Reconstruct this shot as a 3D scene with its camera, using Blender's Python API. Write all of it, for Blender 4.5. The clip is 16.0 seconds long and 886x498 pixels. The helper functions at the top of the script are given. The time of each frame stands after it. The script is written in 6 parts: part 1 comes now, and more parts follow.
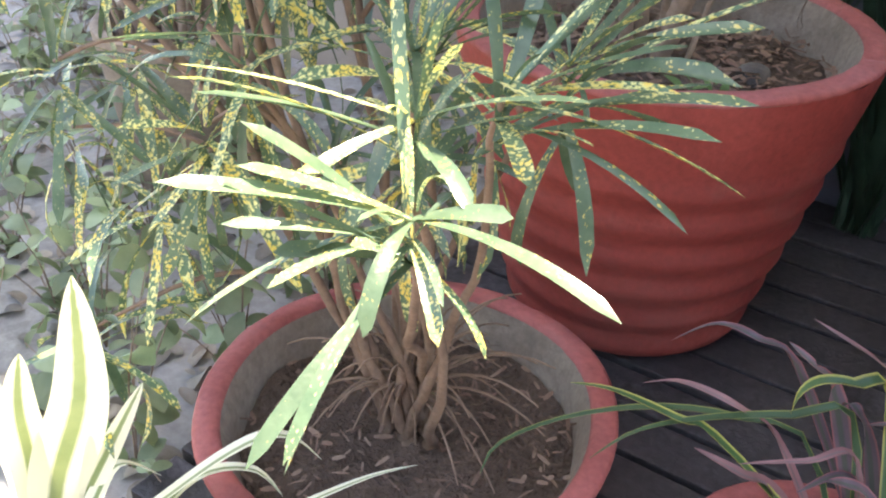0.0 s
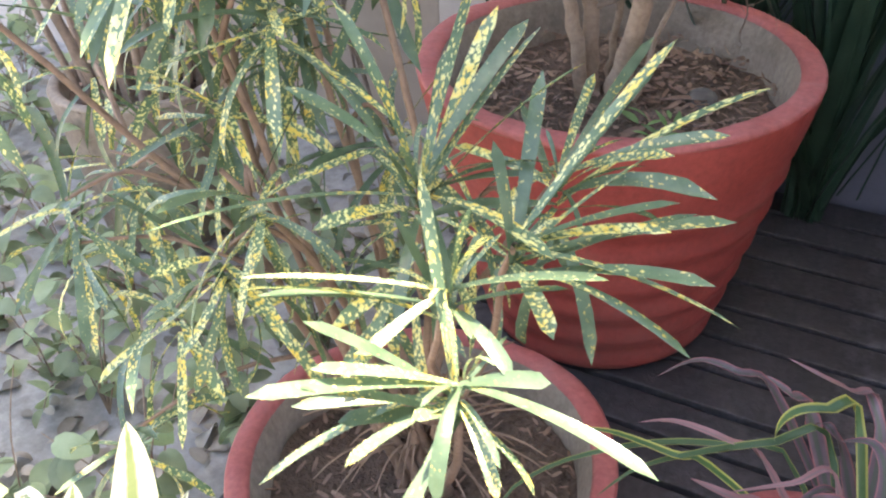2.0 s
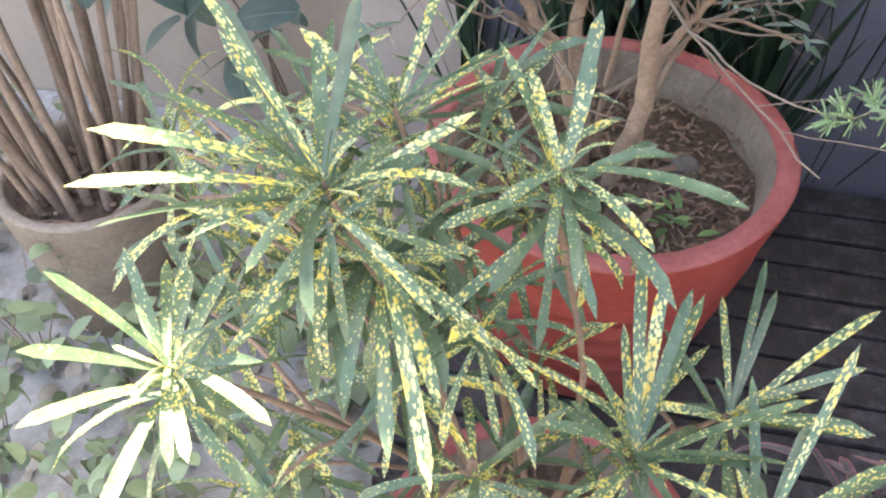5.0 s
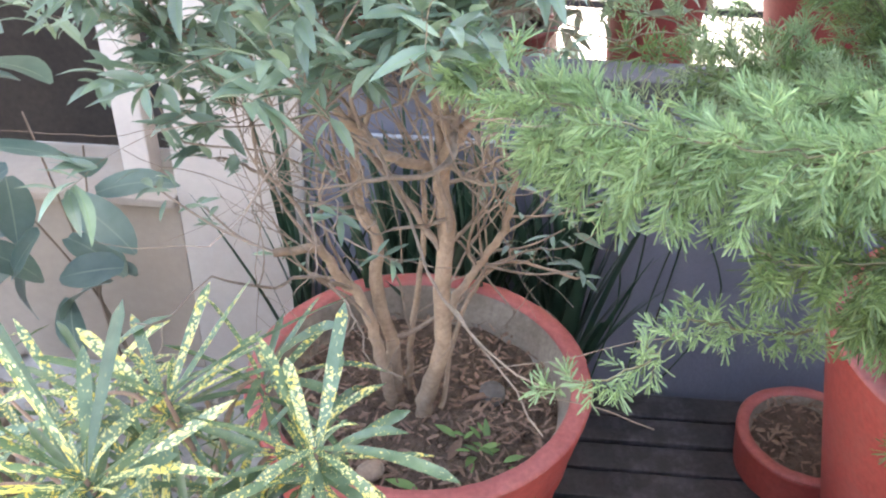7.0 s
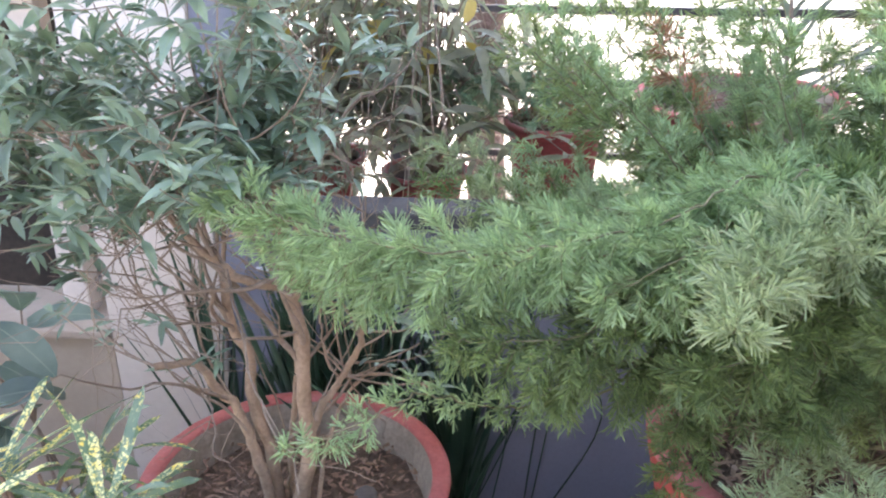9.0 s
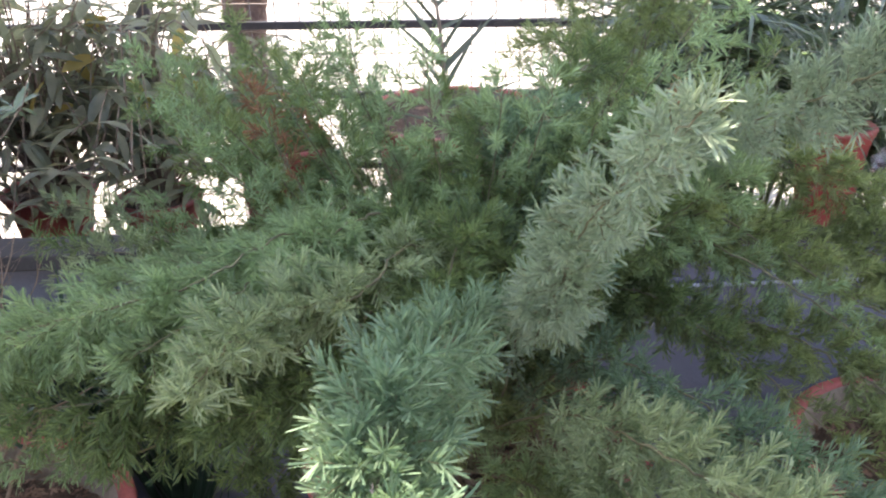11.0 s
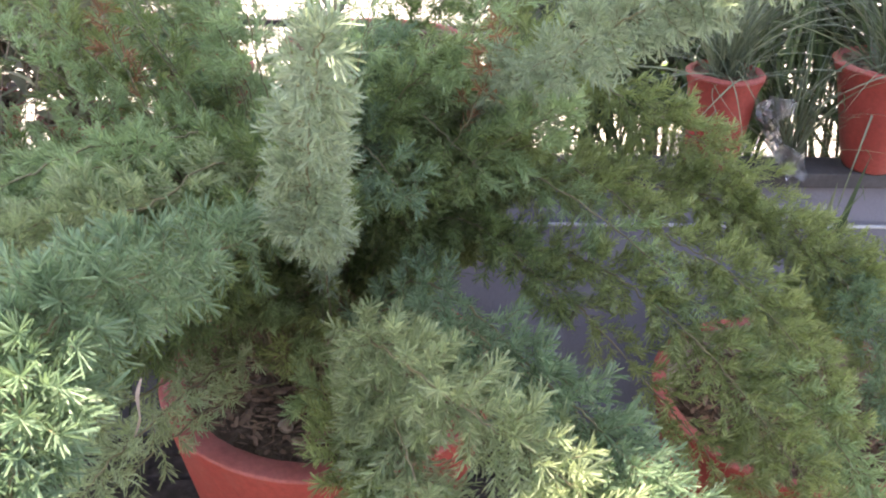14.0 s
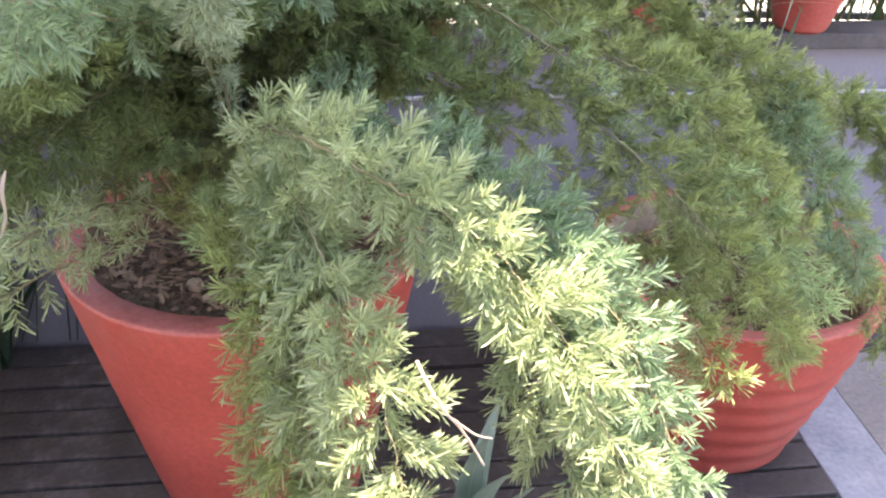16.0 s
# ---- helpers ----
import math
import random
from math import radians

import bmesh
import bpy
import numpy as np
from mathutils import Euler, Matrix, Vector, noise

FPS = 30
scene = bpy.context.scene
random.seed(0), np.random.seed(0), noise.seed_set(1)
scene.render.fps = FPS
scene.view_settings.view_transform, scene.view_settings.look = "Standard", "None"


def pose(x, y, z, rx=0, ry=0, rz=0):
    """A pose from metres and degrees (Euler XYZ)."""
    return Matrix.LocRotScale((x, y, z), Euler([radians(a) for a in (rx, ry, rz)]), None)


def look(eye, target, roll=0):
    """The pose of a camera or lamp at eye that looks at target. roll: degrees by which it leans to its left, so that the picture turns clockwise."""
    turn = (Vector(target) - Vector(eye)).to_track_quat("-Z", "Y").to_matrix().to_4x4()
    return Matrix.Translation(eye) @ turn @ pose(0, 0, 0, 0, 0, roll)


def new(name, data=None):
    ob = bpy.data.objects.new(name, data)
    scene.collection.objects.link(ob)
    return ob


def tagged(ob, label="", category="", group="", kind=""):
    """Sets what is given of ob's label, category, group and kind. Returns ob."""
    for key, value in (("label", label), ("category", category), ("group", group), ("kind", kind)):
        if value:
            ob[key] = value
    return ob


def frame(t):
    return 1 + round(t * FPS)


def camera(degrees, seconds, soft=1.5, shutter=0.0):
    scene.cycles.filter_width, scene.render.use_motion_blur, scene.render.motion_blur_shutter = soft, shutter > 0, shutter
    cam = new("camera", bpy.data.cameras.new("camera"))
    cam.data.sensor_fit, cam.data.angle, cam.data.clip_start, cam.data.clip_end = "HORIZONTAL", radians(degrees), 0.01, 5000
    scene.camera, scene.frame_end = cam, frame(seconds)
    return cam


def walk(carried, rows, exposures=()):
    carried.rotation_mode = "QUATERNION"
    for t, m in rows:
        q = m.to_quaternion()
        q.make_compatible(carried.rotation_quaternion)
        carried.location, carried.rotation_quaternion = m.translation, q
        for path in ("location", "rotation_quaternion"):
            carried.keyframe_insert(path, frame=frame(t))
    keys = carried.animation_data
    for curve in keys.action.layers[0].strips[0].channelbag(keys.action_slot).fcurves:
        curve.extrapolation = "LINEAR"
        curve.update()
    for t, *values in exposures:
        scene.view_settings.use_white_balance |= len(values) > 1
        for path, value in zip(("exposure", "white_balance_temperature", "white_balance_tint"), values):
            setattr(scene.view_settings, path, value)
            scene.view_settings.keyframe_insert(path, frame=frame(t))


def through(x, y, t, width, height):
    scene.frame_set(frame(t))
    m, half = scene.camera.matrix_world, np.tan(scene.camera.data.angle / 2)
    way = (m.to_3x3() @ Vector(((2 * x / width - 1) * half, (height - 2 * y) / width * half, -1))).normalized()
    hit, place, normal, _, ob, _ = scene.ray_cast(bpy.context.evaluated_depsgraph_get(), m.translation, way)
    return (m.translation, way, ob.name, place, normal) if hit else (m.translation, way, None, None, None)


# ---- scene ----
cam = camera(51.9, 16.0, soft=2.1, shutter=0.15)
walk(cam, [
    (0, pose(0.338, -0.906, 0.649, 57.14, -1.23, 34.99)),
    (0.5, pose(0.377, -0.925, 0.673, 56.46, -0.61, 36.87)),
    (1, pose(0.406, -0.941, 0.700, 56.30, 0.32, 36.82)),
    (1.5, pose(0.391, -0.938, 0.730, 56.65, 1.61, 33.73)),
    (2, pose(0.303, -0.921, 0.750, 54.82, 2.00, 28.83)),
    (2.5, pose(0.215, -0.896, 0.793, 52.21, 2.17, 22.97)),
    (3, pose(0.155, -0.872, 0.818, 50.47, 3.09, 19.56)),
    (5.5, pose(0.005, -0.890, 1.072, 43.78, -0.81, 10.69)),
    (6, pose(0.016, -0.888, 1.094, 49.13, -2.02, 7.80)),
    (6.5, pose(0.065, -0.891, 1.111, 52.57, -1.50, 6.41)),
    (7, pose(0.100, -0.890, 1.118, 56.42, -0.91, 5.12)),
    (7.5, pose(0.136, -0.929, 1.121, 60.19, -0.64, 4.42)),
    (8, pose(0.184, -0.959, 1.112, 62.56, -0.83, 4.93)),
    (8.5, pose(0.270, -0.996, 1.144, 64.73, 0.26, 5.69)),
    (9, pose(0.323, -1.030, 1.161, 65.87, 0.68, 5.63)),
    (9.5, pose(0.386, -1.053, 1.170, 66.95, 0.63, 3.44)),
    (10, pose(0.475, -1.058, 1.171, 66.23, 0.43, 0.24)),
    (12.5, pose(0.721, -1.072, 1.362, 64.82, 0.64, -5.31)),
    (13, pose(0.752, -1.094, 1.361, 64.64, -0.97, -3.75)),
    (13.5, pose(0.788, -1.102, 1.302, 62.46, -1.70, -2.89)),
    (14, pose(0.807, -1.111, 1.244, 61.31, -1.64, -2.34)),
    (14.5, pose(0.824, -1.105, 1.186, 60.98, -1.79, -2.37)),
    (15, pose(0.830, -1.103, 1.135, 60.59, -1.55, -3.04)),
    (15.5, pose(0.837, -1.104, 1.098, 60.06, -1.71, -3.93)),
    (16, pose(0.829, -1.116, 1.071, 59.25, -1.68, -6.91)),
], [(0.0, 2.85, 7700, 13), (3.0, 3.06, 7700, 15), (5.5, 3.10, 7800, 14), (7.0, 3.40, 7700, 14), (8.0, 3.36, 7600, 14), (9.5, 2.88, 7500, 19), (12.5, 2.22, 8100, 17), (13.5, 2.48, 8300, 19), (15.0, 3.22, 8500, 22), (16.0, 3.30, 8500, 22)])
rnd = random.Random(11)

# ---------- world, sun, exposure ----------
world = bpy.data.worlds.new("sky")
scene.world = world
world.use_nodes = True
wn = world.node_tree.nodes
sky = wn.new("ShaderNodeTexSky")
sky.sky_type = "NISHITA"
sky.sun_disc = False
SUN_ELEV, SUN_FROM = radians(82), radians(345)      # compass direction the sun stands in, clockwise from +y
sky.sun_elevation, sky.sun_rotation = SUN_ELEV, SUN_FROM
wn["Background"].inputs["Strength"].default_value = 0.15
world.node_tree.links.new(sky.outputs["Color"], wn["Background"].inputs["Color"])
sun = new("sun", bpy.data.lights.new("sun", "SUN"))
sun.data.energy, sun.data.angle, sun.data.color = 4.0, radians(0.55), (1.0, 0.97, 0.91)
sun_to = Vector((math.sin(SUN_FROM) * math.cos(SUN_ELEV), math.cos(SUN_FROM) * math.cos(SUN_ELEV), math.sin(SUN_ELEV)))
sun.matrix_world = look(sun_to * 20, (0, 0, 0))


# ---------- materials ----------
def mat(name):
    m = bpy.data.materials.new(name)
    m.use_nodes = True
    return m, m.node_tree.nodes, m.node_tree.links


def noise_node(n, l, scale, detail=4, coord="Object", rough=0.6, vec=None):
    t = n.new("ShaderNodeTexNoise")
    t.inputs["Scale"].default_value, t.inputs["Detail"].default_value, t.inputs["Roughness"].default_value = scale, detail, rough
    if vec is None:
        c = n.new("ShaderNodeTexCoord")
        vec = c.outputs[coord]
    l.new(vec, t.inputs["Vector"])
    return t


def ramp(n, l, src, stops):
    r = n.new("ShaderNodeValToRGB")
    e = r.color_ramp.elements
    while len(e) < len(stops):
        e.new(0.5)
    for k, (p, c) in zip(e, stops):
        k.position, k.color = p, (*c, 1)
    l.new(src, r.inputs["Fac"])
    return r


def mix(n, l, fac, a, b, mode="MIX"):
    m = n.new("ShaderNodeMix")
    m.data_type, m.blend_type = "RGBA", mode
    for s, v in ((m.inputs[0], fac), (m.inputs[6], a), (m.inputs[7], b)):
        if isinstance(v, (int, float)):
            s.default_value = v
        elif isinstance(v, tuple):
            s.default_value = (*v, 1)
        else:
            l.new(v, s)
    return m.outputs[2]


def bump(n, l, h, strength, dist, shader):
    b = n.new("ShaderNodeBump")
    b.inputs["Strength"].default_value, b.inputs["Distance"].default_value = strength, dist
    l.new(h, b.inputs["Height"])
    l.new(b.outputs["Normal"], shader.inputs["Normal"])


def surface(name, c1, c2, scale=8, rough=0.8, fine=90, relief=0.3, dist=0.004, stain=None, stain_amount=0.5, coord="Object", grain=0.25):
    """Two-scale mottled surface: broad colour drift, fine grain, relief, optional stains."""
    m, n, l = mat(name)
    p = n["Principled BSDF"]
    a = noise_node(n, l, scale, 5, coord)
    b = noise_node(n, l, fine, 3, coord)
    col = ramp(n, l, a.outputs["Fac"], [(0.3, c1), (0.7, c2)]).outputs["Color"]
    g = ramp(n, l, b.outputs["Fac"], [(0.25, (1 - grain,) * 3), (0.75, (1 + grain * 0.5,) * 3)]).outputs["Color"]
    col = mix(n, l, 1.0, col, g, "MULTIPLY")
    if stain:
        s = noise_node(n, l, scale * 0.6, 8, coord, 0.75)
        f = ramp(n, l, s.outputs["Fac"], [(0.52, (0, 0, 0)), (0.66, (stain_amount,) * 3)]).outputs["Color"]
        col = mix(n, l, f, col, stain)
    l.new(col, p.inputs["Base Color"])
    p.inputs["Roughness"].default_value = rough
    bump(n, l, b.outputs["Fac"], relief, dist, p)
    return m


def leafy(name, c1, c2, gloss=0.42, through=0.35, spots=None, scale=30, stripe=None, edge=None, var=0.35):
    """A leaf: colour drift, optional spots, pale midrib or margins, light that passes through the blade."""
    m, n, l = mat(name)
    p = n["Principled BSDF"]
    info = n.new("ShaderNodeObjectInfo")
    geo = n.new("ShaderNodeNewGeometry")
    rsum = n.new("ShaderNodeMath")
    rsum.operation = "ADD"
    l.new(info.outputs["Random"], rsum.inputs[0])
    l.new(geo.outputs["Random Per Island"], rsum.inputs[1])
    fr = n.new("ShaderNodeMath")
    fr.operation = "FRACT"
    l.new(rsum.outputs[0], fr.inputs[0])
    co = n.new("ShaderNodeTexCoord")
    off = n.new("ShaderNodeVectorMath")
    off.operation = "MULTIPLY_ADD"
    comb = n.new("ShaderNodeCombineXYZ")
    for i in range(3):
        l.new(fr.outputs[0], comb.inputs[i])
    l.new(comb.outputs[0], off.inputs[0])
    off.inputs[1].default_value = (13.1, 7.7, 5.3)
    l.new(co.outputs["Object"], off.inputs[2])
    a = noise_node(n, l, scale, 4, vec=off.outputs[0])
    col = ramp(n, l, a.outputs["Fac"], [(0.3, c1), (0.7, c2)]).outputs["Color"]
    uv = n.new("ShaderNodeSeparateXYZ")
    l.new(co.outputs["UV"], uv.inputs[0])
    cen = n.new("ShaderNodeMath")
    cen.operation = "SUBTRACT"
    l.new(uv.outputs[0], cen.inputs[0])
    cen.inputs[1].default_value = 0.5
    ab = n.new("ShaderNodeMath")
    ab.operation = "ABSOLUTE"
    l.new(cen.outputs[0], ab.inputs[0])
    if spots:
        # blotches laid out in leaf widths; each leaf has its own share of yellow
        lw = n.new("ShaderNodeVectorMath")
        lw.operation = "MULTIPLY_ADD"
        l.new(co.outputs["UV"], lw.inputs[0])
        lw.inputs[1].default_value = (1.0, 8.5, 0.0)
        sc = n.new("ShaderNodeVectorMath")
        sc.operation = "SCALE"
        l.new(comb.outputs[0], sc.inputs[0])
        sc.inputs["Scale"].default_value = 37.0
        l.new(sc.outputs[0], lw.inputs[2])
        wob = noise_node(n, l, 3.0, 3, vec=lw.outputs[0])
        sh = n.new("ShaderNodeVectorMath")
        sh.operation = "MULTIPLY_ADD"
        l.new(wob.outputs["Color"], sh.inputs[0])
        sh.inputs[1].default_value = (0.5, 0.5, 0.5)
        l.new(lw.outputs[0], sh.inputs[2])
        v = n.new("ShaderNodeTexVoronoi")
        v.inputs["Scale"].default_value = spots[1]
        l.new(sh.outputs[0], v.inputs["Vector"])
        wide = noise_node(n, l, 0.7, 2, vec=lw.outputs[0])
        lim = n.new("ShaderNodeMapRange")
        lim.inputs["From Min"].default_value, lim.inputs["From Max"].default_value = 0.3, 0.7
        lim.inputs["To Min"].default_value, lim.inputs["To Max"].default_value = -0.15, 0.15
        l.new(wide.outputs["Fac"], lim.inputs["Value"])
        own = n.new("ShaderNodeMapRange")
        own.inputs["To Min"].default_value, own.inputs["To Max"].default_value = spots[2]
        l.new(fr.outputs[0], own.inputs["Value"])
        both = n.new("ShaderNodeMath")
        both.operation = "ADD"
        l.new(lim.outputs[0], both.inputs[0])
        l.new(own.outputs[0], both.inputs[1])
        df = n.new("ShaderNodeMath")
        df.operation = "SUBTRACT"
        l.new(both.outputs[0], df.inputs[0])
        l.new(v.outputs["Distance"], df.inputs[1])
        f = ramp(n, l, df.outputs[0], [(0.0, (0, 0, 0)), (0.13, (1, 1, 1))]).outputs["Color"]
        warm = ramp(n, l, wide.outputs["Fac"], [(0.45, spots[0]), (0.62, spots[3])]).outputs["Color"]
        col = mix(n, l, f, col, warm)
    if stripe:
        f = ramp(n, l, ab.outputs[0], [(stripe[1], (1, 1, 1)), (stripe[2], (0, 0, 0))]).outputs["Color"]
        col = mix(n, l, f, col, stripe[0])
    if edge:
        f = ramp(n, l, ab.outputs[0], [(edge[1], (0, 0, 0)), (edge[2], (1, 1, 1))]).outputs["Color"]
        col = mix(n, l, f, col, edge[0])
    hs = n.new("ShaderNodeHueSaturation")
    l.new(col, hs.inputs["Color"])
    mr = n.new("ShaderNodeMapRange")
    mr.inputs["To Min"].default_value, mr.inputs["To Max"].default_value = 1 - var, 1 + var
    l.new(fr.outputs[0], mr.inputs["Value"])
    l.new(mr.outputs[0], hs.inputs["Value"])
    l.new(hs.outputs[0], p.inputs["Base Color"])
    p.inputs["Roughness"].default_value = gloss
    veins = noise_node(n, l, 220, 2, vec=off.outputs[0])
    bump(n, l, veins.outputs["Fac"], 0.25, 0.0015, p)
    tr = n.new("ShaderNodeBsdfTranslucent")
    bright = mix(n, l, 1.0, hs.outputs[0], (1.15, 1.16, 0.92), "MULTIPLY")
    l.new(bright, tr.inputs["Color"])
    ms = n.new("ShaderNodeMixShader")
    ms.inputs[0].default_value = through
    l.new(p.outputs[0], ms.inputs[1])
    l.new(tr.outputs[0], ms.inputs[2])
    l.new(ms.outputs[0], n["Material Output"].inputs["Surface"])
    return m


M_TERRA = surface("red_painted_cement", (0.30, 0.045, 0.034), (0.375, 0.066, 0.051), 7, 0.62, 130, 0.25, 0.003, (0.30, 0.10, 0.08), 0.5)
M_RIM = surface("worn_red_rim_paint", (0.34, 0.078, 0.066), (0.43, 0.125, 0.112), 14, 0.7, 150, 0.3, 0.003, (0.34, 0.13, 0.12), 0.6)
M_INNER = surface("bare_cement_inside", (0.22, 0.168, 0.125), (0.33, 0.265, 0.205), 12, 0.9, 120, 0.5, 0.004, (0.14, 0.105, 0.08), 0.75)
M_SOIL = surface("dark_potting_soil", (0.085, 0.054, 0.037), (0.16, 0.104, 0.073), 25, 0.95, 160, 1.0, 0.012)
M_CHIP = surface("bark_chips", (0.12, 0.066, 0.044), (0.29, 0.18, 0.125), 22, 0.85, 140, 0.4, 0.002, (0.34, 0.25, 0.18), 0.5)
M_PEBBLE = surface("tan_pebble", (0.26, 0.175, 0.12), (0.36, 0.26, 0.19), 30, 0.6, 200, 0.2, 0.001)
M_SLAT = surface("dark_weathered_slat", (0.026, 0.023, 0.024), (0.070, 0.062, 0.064), 7, 0.6, 90, 0.7, 0.004, (0.15, 0.14, 0.155), 0.7, grain=0.4)
M_STONE = surface("dark_grey_stone", (0.085, 0.072, 0.062), (0.15, 0.13, 0.115), 25, 0.8, 150, 0.4, 0.002)
M_WALL = surface("blue_grey_plaster", (0.155, 0.16, 0.20), (0.19, 0.195, 0.24), 3, 0.9, 150, 0.5, 0.003, (0.19, 0.19, 0.23), 0.4, grain=0.06)
M_COPE = surface("dark_stone_coping", (0.045, 0.043, 0.045), (0.088, 0.084, 0.087), 8, 0.85, 110, 0.3, 0.002)
M_CREAM = surface("cream_painted_plaster", (0.57, 0.495, 0.435), (0.65, 0.585, 0.53), 3, 0.85, 70, 0.35, 0.003, (0.52, 0.43, 0.36), 0.5, grain=0.06)
M_TAN = surface("tan_plaster", (0.38, 0.305, 0.24), (0.46, 0.38, 0.31), 4, 0.85, 70, 0.35, 0.003, (0.36, 0.28, 0.22), 0.5, grain=0.06)
M_GROUND = surface("pale_concrete_ground", (0.30, 0.285, 0.27), (0.45, 0.43, 0.405), 9, 0.9, 60, 0.4, 0.004, (0.17, 0.16, 0.145), 0.8)
M_TILE = surface("grey_floor_tile", (0.17, 0.165, 0.17), (0.26, 0.25, 0.255), 6, 0.6, 110, 0.25, 0.002, (0.13, 0.12, 0.12), 0.5)
M_EDGE = surface("blue_grey_edging", (0.20, 0.22, 0.27), (0.30, 0.32, 0.37), 10, 0.7, 110, 0.3, 0.002)
M_SHADE_SLAB = surface("shade_slab_white", (0.72, 0.71, 0.69), (0.80, 0.79, 0.77), 2, 0.9, 50, 0.2, 0.002)
M_RAIL = surface("dark_painted_steel", (0.05, 0.045, 0.045), (0.09, 0.08, 0.08), 12, 0.5, 140, 0.2, 0.001)
M_WIRE = surface("rusty_wire", (0.16, 0.13, 0.12), (0.26, 0.22, 0.20), 30, 0.6, 200, 0.2, 0.001)
M_BARK = surface("tan_bark", (0.27, 0.18, 0.12), (0.42, 0.295, 0.205), 22, 0.85, 160, 0.8, 0.003, (0.22, 0.15, 0.10), 0.6)
M_CANE = surface("brown_woody_stem", (0.19, 0.115, 0.075), (0.31, 0.205, 0.14), 24, 0.85, 160, 0.7, 0.003, (0.14, 0.10, 0.07), 0.6)
M_TWIG = surface("grey_brown_twig", (0.20, 0.14, 0.10), (0.33, 0.25, 0.19), 25, 0.85, 170, 0.5, 0.002)
M_TRUNK = surface("dark_tree_bark", (0.16, 0.10, 0.085), (0.27, 0.19, 0.165), 9, 0.9, 60, 1.0, 0.012, (0.10, 0.07, 0.06), 0.6)
M_GREENSTEM = surface("olive_stem", (0.125, 0.12, 0.06), (0.21, 0.185, 0.105), 30, 0.6, 180, 0.2, 0.001)
M_PIPE = surface("pale_plastic_pipe", (0.34, 0.36, 0.40), (0.46, 0.48, 0.52), 8, 0.45, 120, 0.1, 0.001)
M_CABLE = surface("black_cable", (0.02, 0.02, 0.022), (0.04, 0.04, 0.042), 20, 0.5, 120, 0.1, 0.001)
M_ROOM_SHADE = surface("room_shade_dark", (0.05, 0.04, 0.035), (0.08, 0.065, 0.055), 4, 0.9, 60, 0.2, 0.002)
M_CROTON = leafy("croton_leaf", (0.085, 0.138, 0.078), (0.150, 0.218, 0.125), 0.27, 0.25, ((0.63, 0.61, 0.27), 3.1, (0.12, 0.60), (0.68, 0.52, 0.12)), 60, var=0.28)
M_SHRUB = leafy("shrub_leaf", (0.13, 0.195, 0.14), (0.22, 0.29, 0.21), 0.32, 0.28, None, 30, ((0.17, 0.25, 0.14), 0.015, 0.06), var=0.3)
M_BUSH = leafy("dark_bush_leaf", (0.20, 0.215, 0.155), (0.32, 0.335, 0.25), 0.4, 0.55, None, 30, var=0.35)
# Inner shade put into the colour here; soft green copy lightened for front fronds.
M_FERN_SHADED = leafy("fern_needle", (0.105, 0.165, 0.062), (0.18, 0.245, 0.105), 0.5, 0.42, None, 9, var=0.35)
M_FERN_OLIVE = leafy("olive_fern_needle", (0.17, 0.225, 0.09), (0.27, 0.33, 0.15), 0.5, 0.45, None, 9, var=0.35)
M_FERN_MID = leafy("soft_green_fern_needle", (0.205, 0.305, 0.158), (0.31, 0.42, 0.24), 0.5, 0.52, None, 9, var=0.3)
# Paler needle copy: the light on the brighter fronds is put into its colour.
M_FERN_LIT = leafy("lit_pale_fern_needle", (0.225, 0.295, 0.165), (0.33, 0.40, 0.245), 0.5, 0.45, None, 9, var=0.3)
M_FERN_BLUE = leafy("blue_green_fern_needle", (0.12, 0.205, 0.125), (0.20, 0.295, 0.19), 0.5, 0.42, None, 9, var=0.3)
M_FERN_GREY = leafy("grey_green_fern_needle", (0.20, 0.27, 0.185), (0.29, 0.36, 0.255), 0.5, 0.4, None, 9, var=0.25)
M_DRAC = leafy("striped_dracaena_leaf", (0.20, 0.27, 0.12), (0.30, 0.36, 0.17), 0.4, 0.25, None, 20, None, ((0.80, 0.79, 0.62), 0.09, 0.16), var=0.12)
M_CORDY = leafy("purple_cordyline_leaf", (0.125, 0.088, 0.105), (0.21, 0.15, 0.175), 0.4, 0.25, None, 20, ((0.11, 0.12, 0.10), 0.10, 0.2), ((0.37, 0.14, 0.145), 0.36, 0.46), var=0.3)
M_CORDY_G = leafy("green_cordyline_leaf", (0.045, 0.10, 0.05), (0.09, 0.16, 0.07), 0.38, 0.25, None, 20, None, ((0.30, 0.32, 0.10), 0.36, 0.46), var=0.25)
M_CORDY_Y = leafy("yellow_edged_cordyline_leaf", (0.05, 0.12, 0.045), (0.10, 0.18, 0.06), 0.38, 0.25, None, 20, None, ((0.48, 0.46, 0.12), 0.26, 0.40), var=0.2)
M_CORDY_P = leafy("pink_cordyline_leaf", (0.29, 0.145, 0.15), (0.41, 0.215, 0.22), 0.42, 0.25, None, 20, ((0.24, 0.17, 0.17), 0.06, 0.2), None, var=0.2)
M_YELLOW = leafy("yellow_blade", (0.45, 0.38, 0.07), (0.55, 0.48, 0.12), 0.5, 0.3, None, 20, var=0.1)
M_OLD = leafy("yellowing_leaf", (0.36, 0.27, 0.07), (0.48, 0.36, 0.12), 0.5, 0.4, None, 20, var=0.3)
M_SNAKE = leafy("dark_upright_leaf", (0.018, 0.05, 0.03), (0.045, 0.09, 0.055), 0.35, 0.12, None, 18, var=0.3)
M_PALM = leafy("palm_leaflet", (0.045, 0.085, 0.035), (0.11, 0.16, 0.07), 0.35, 0.3, None, 12, var=0.35)
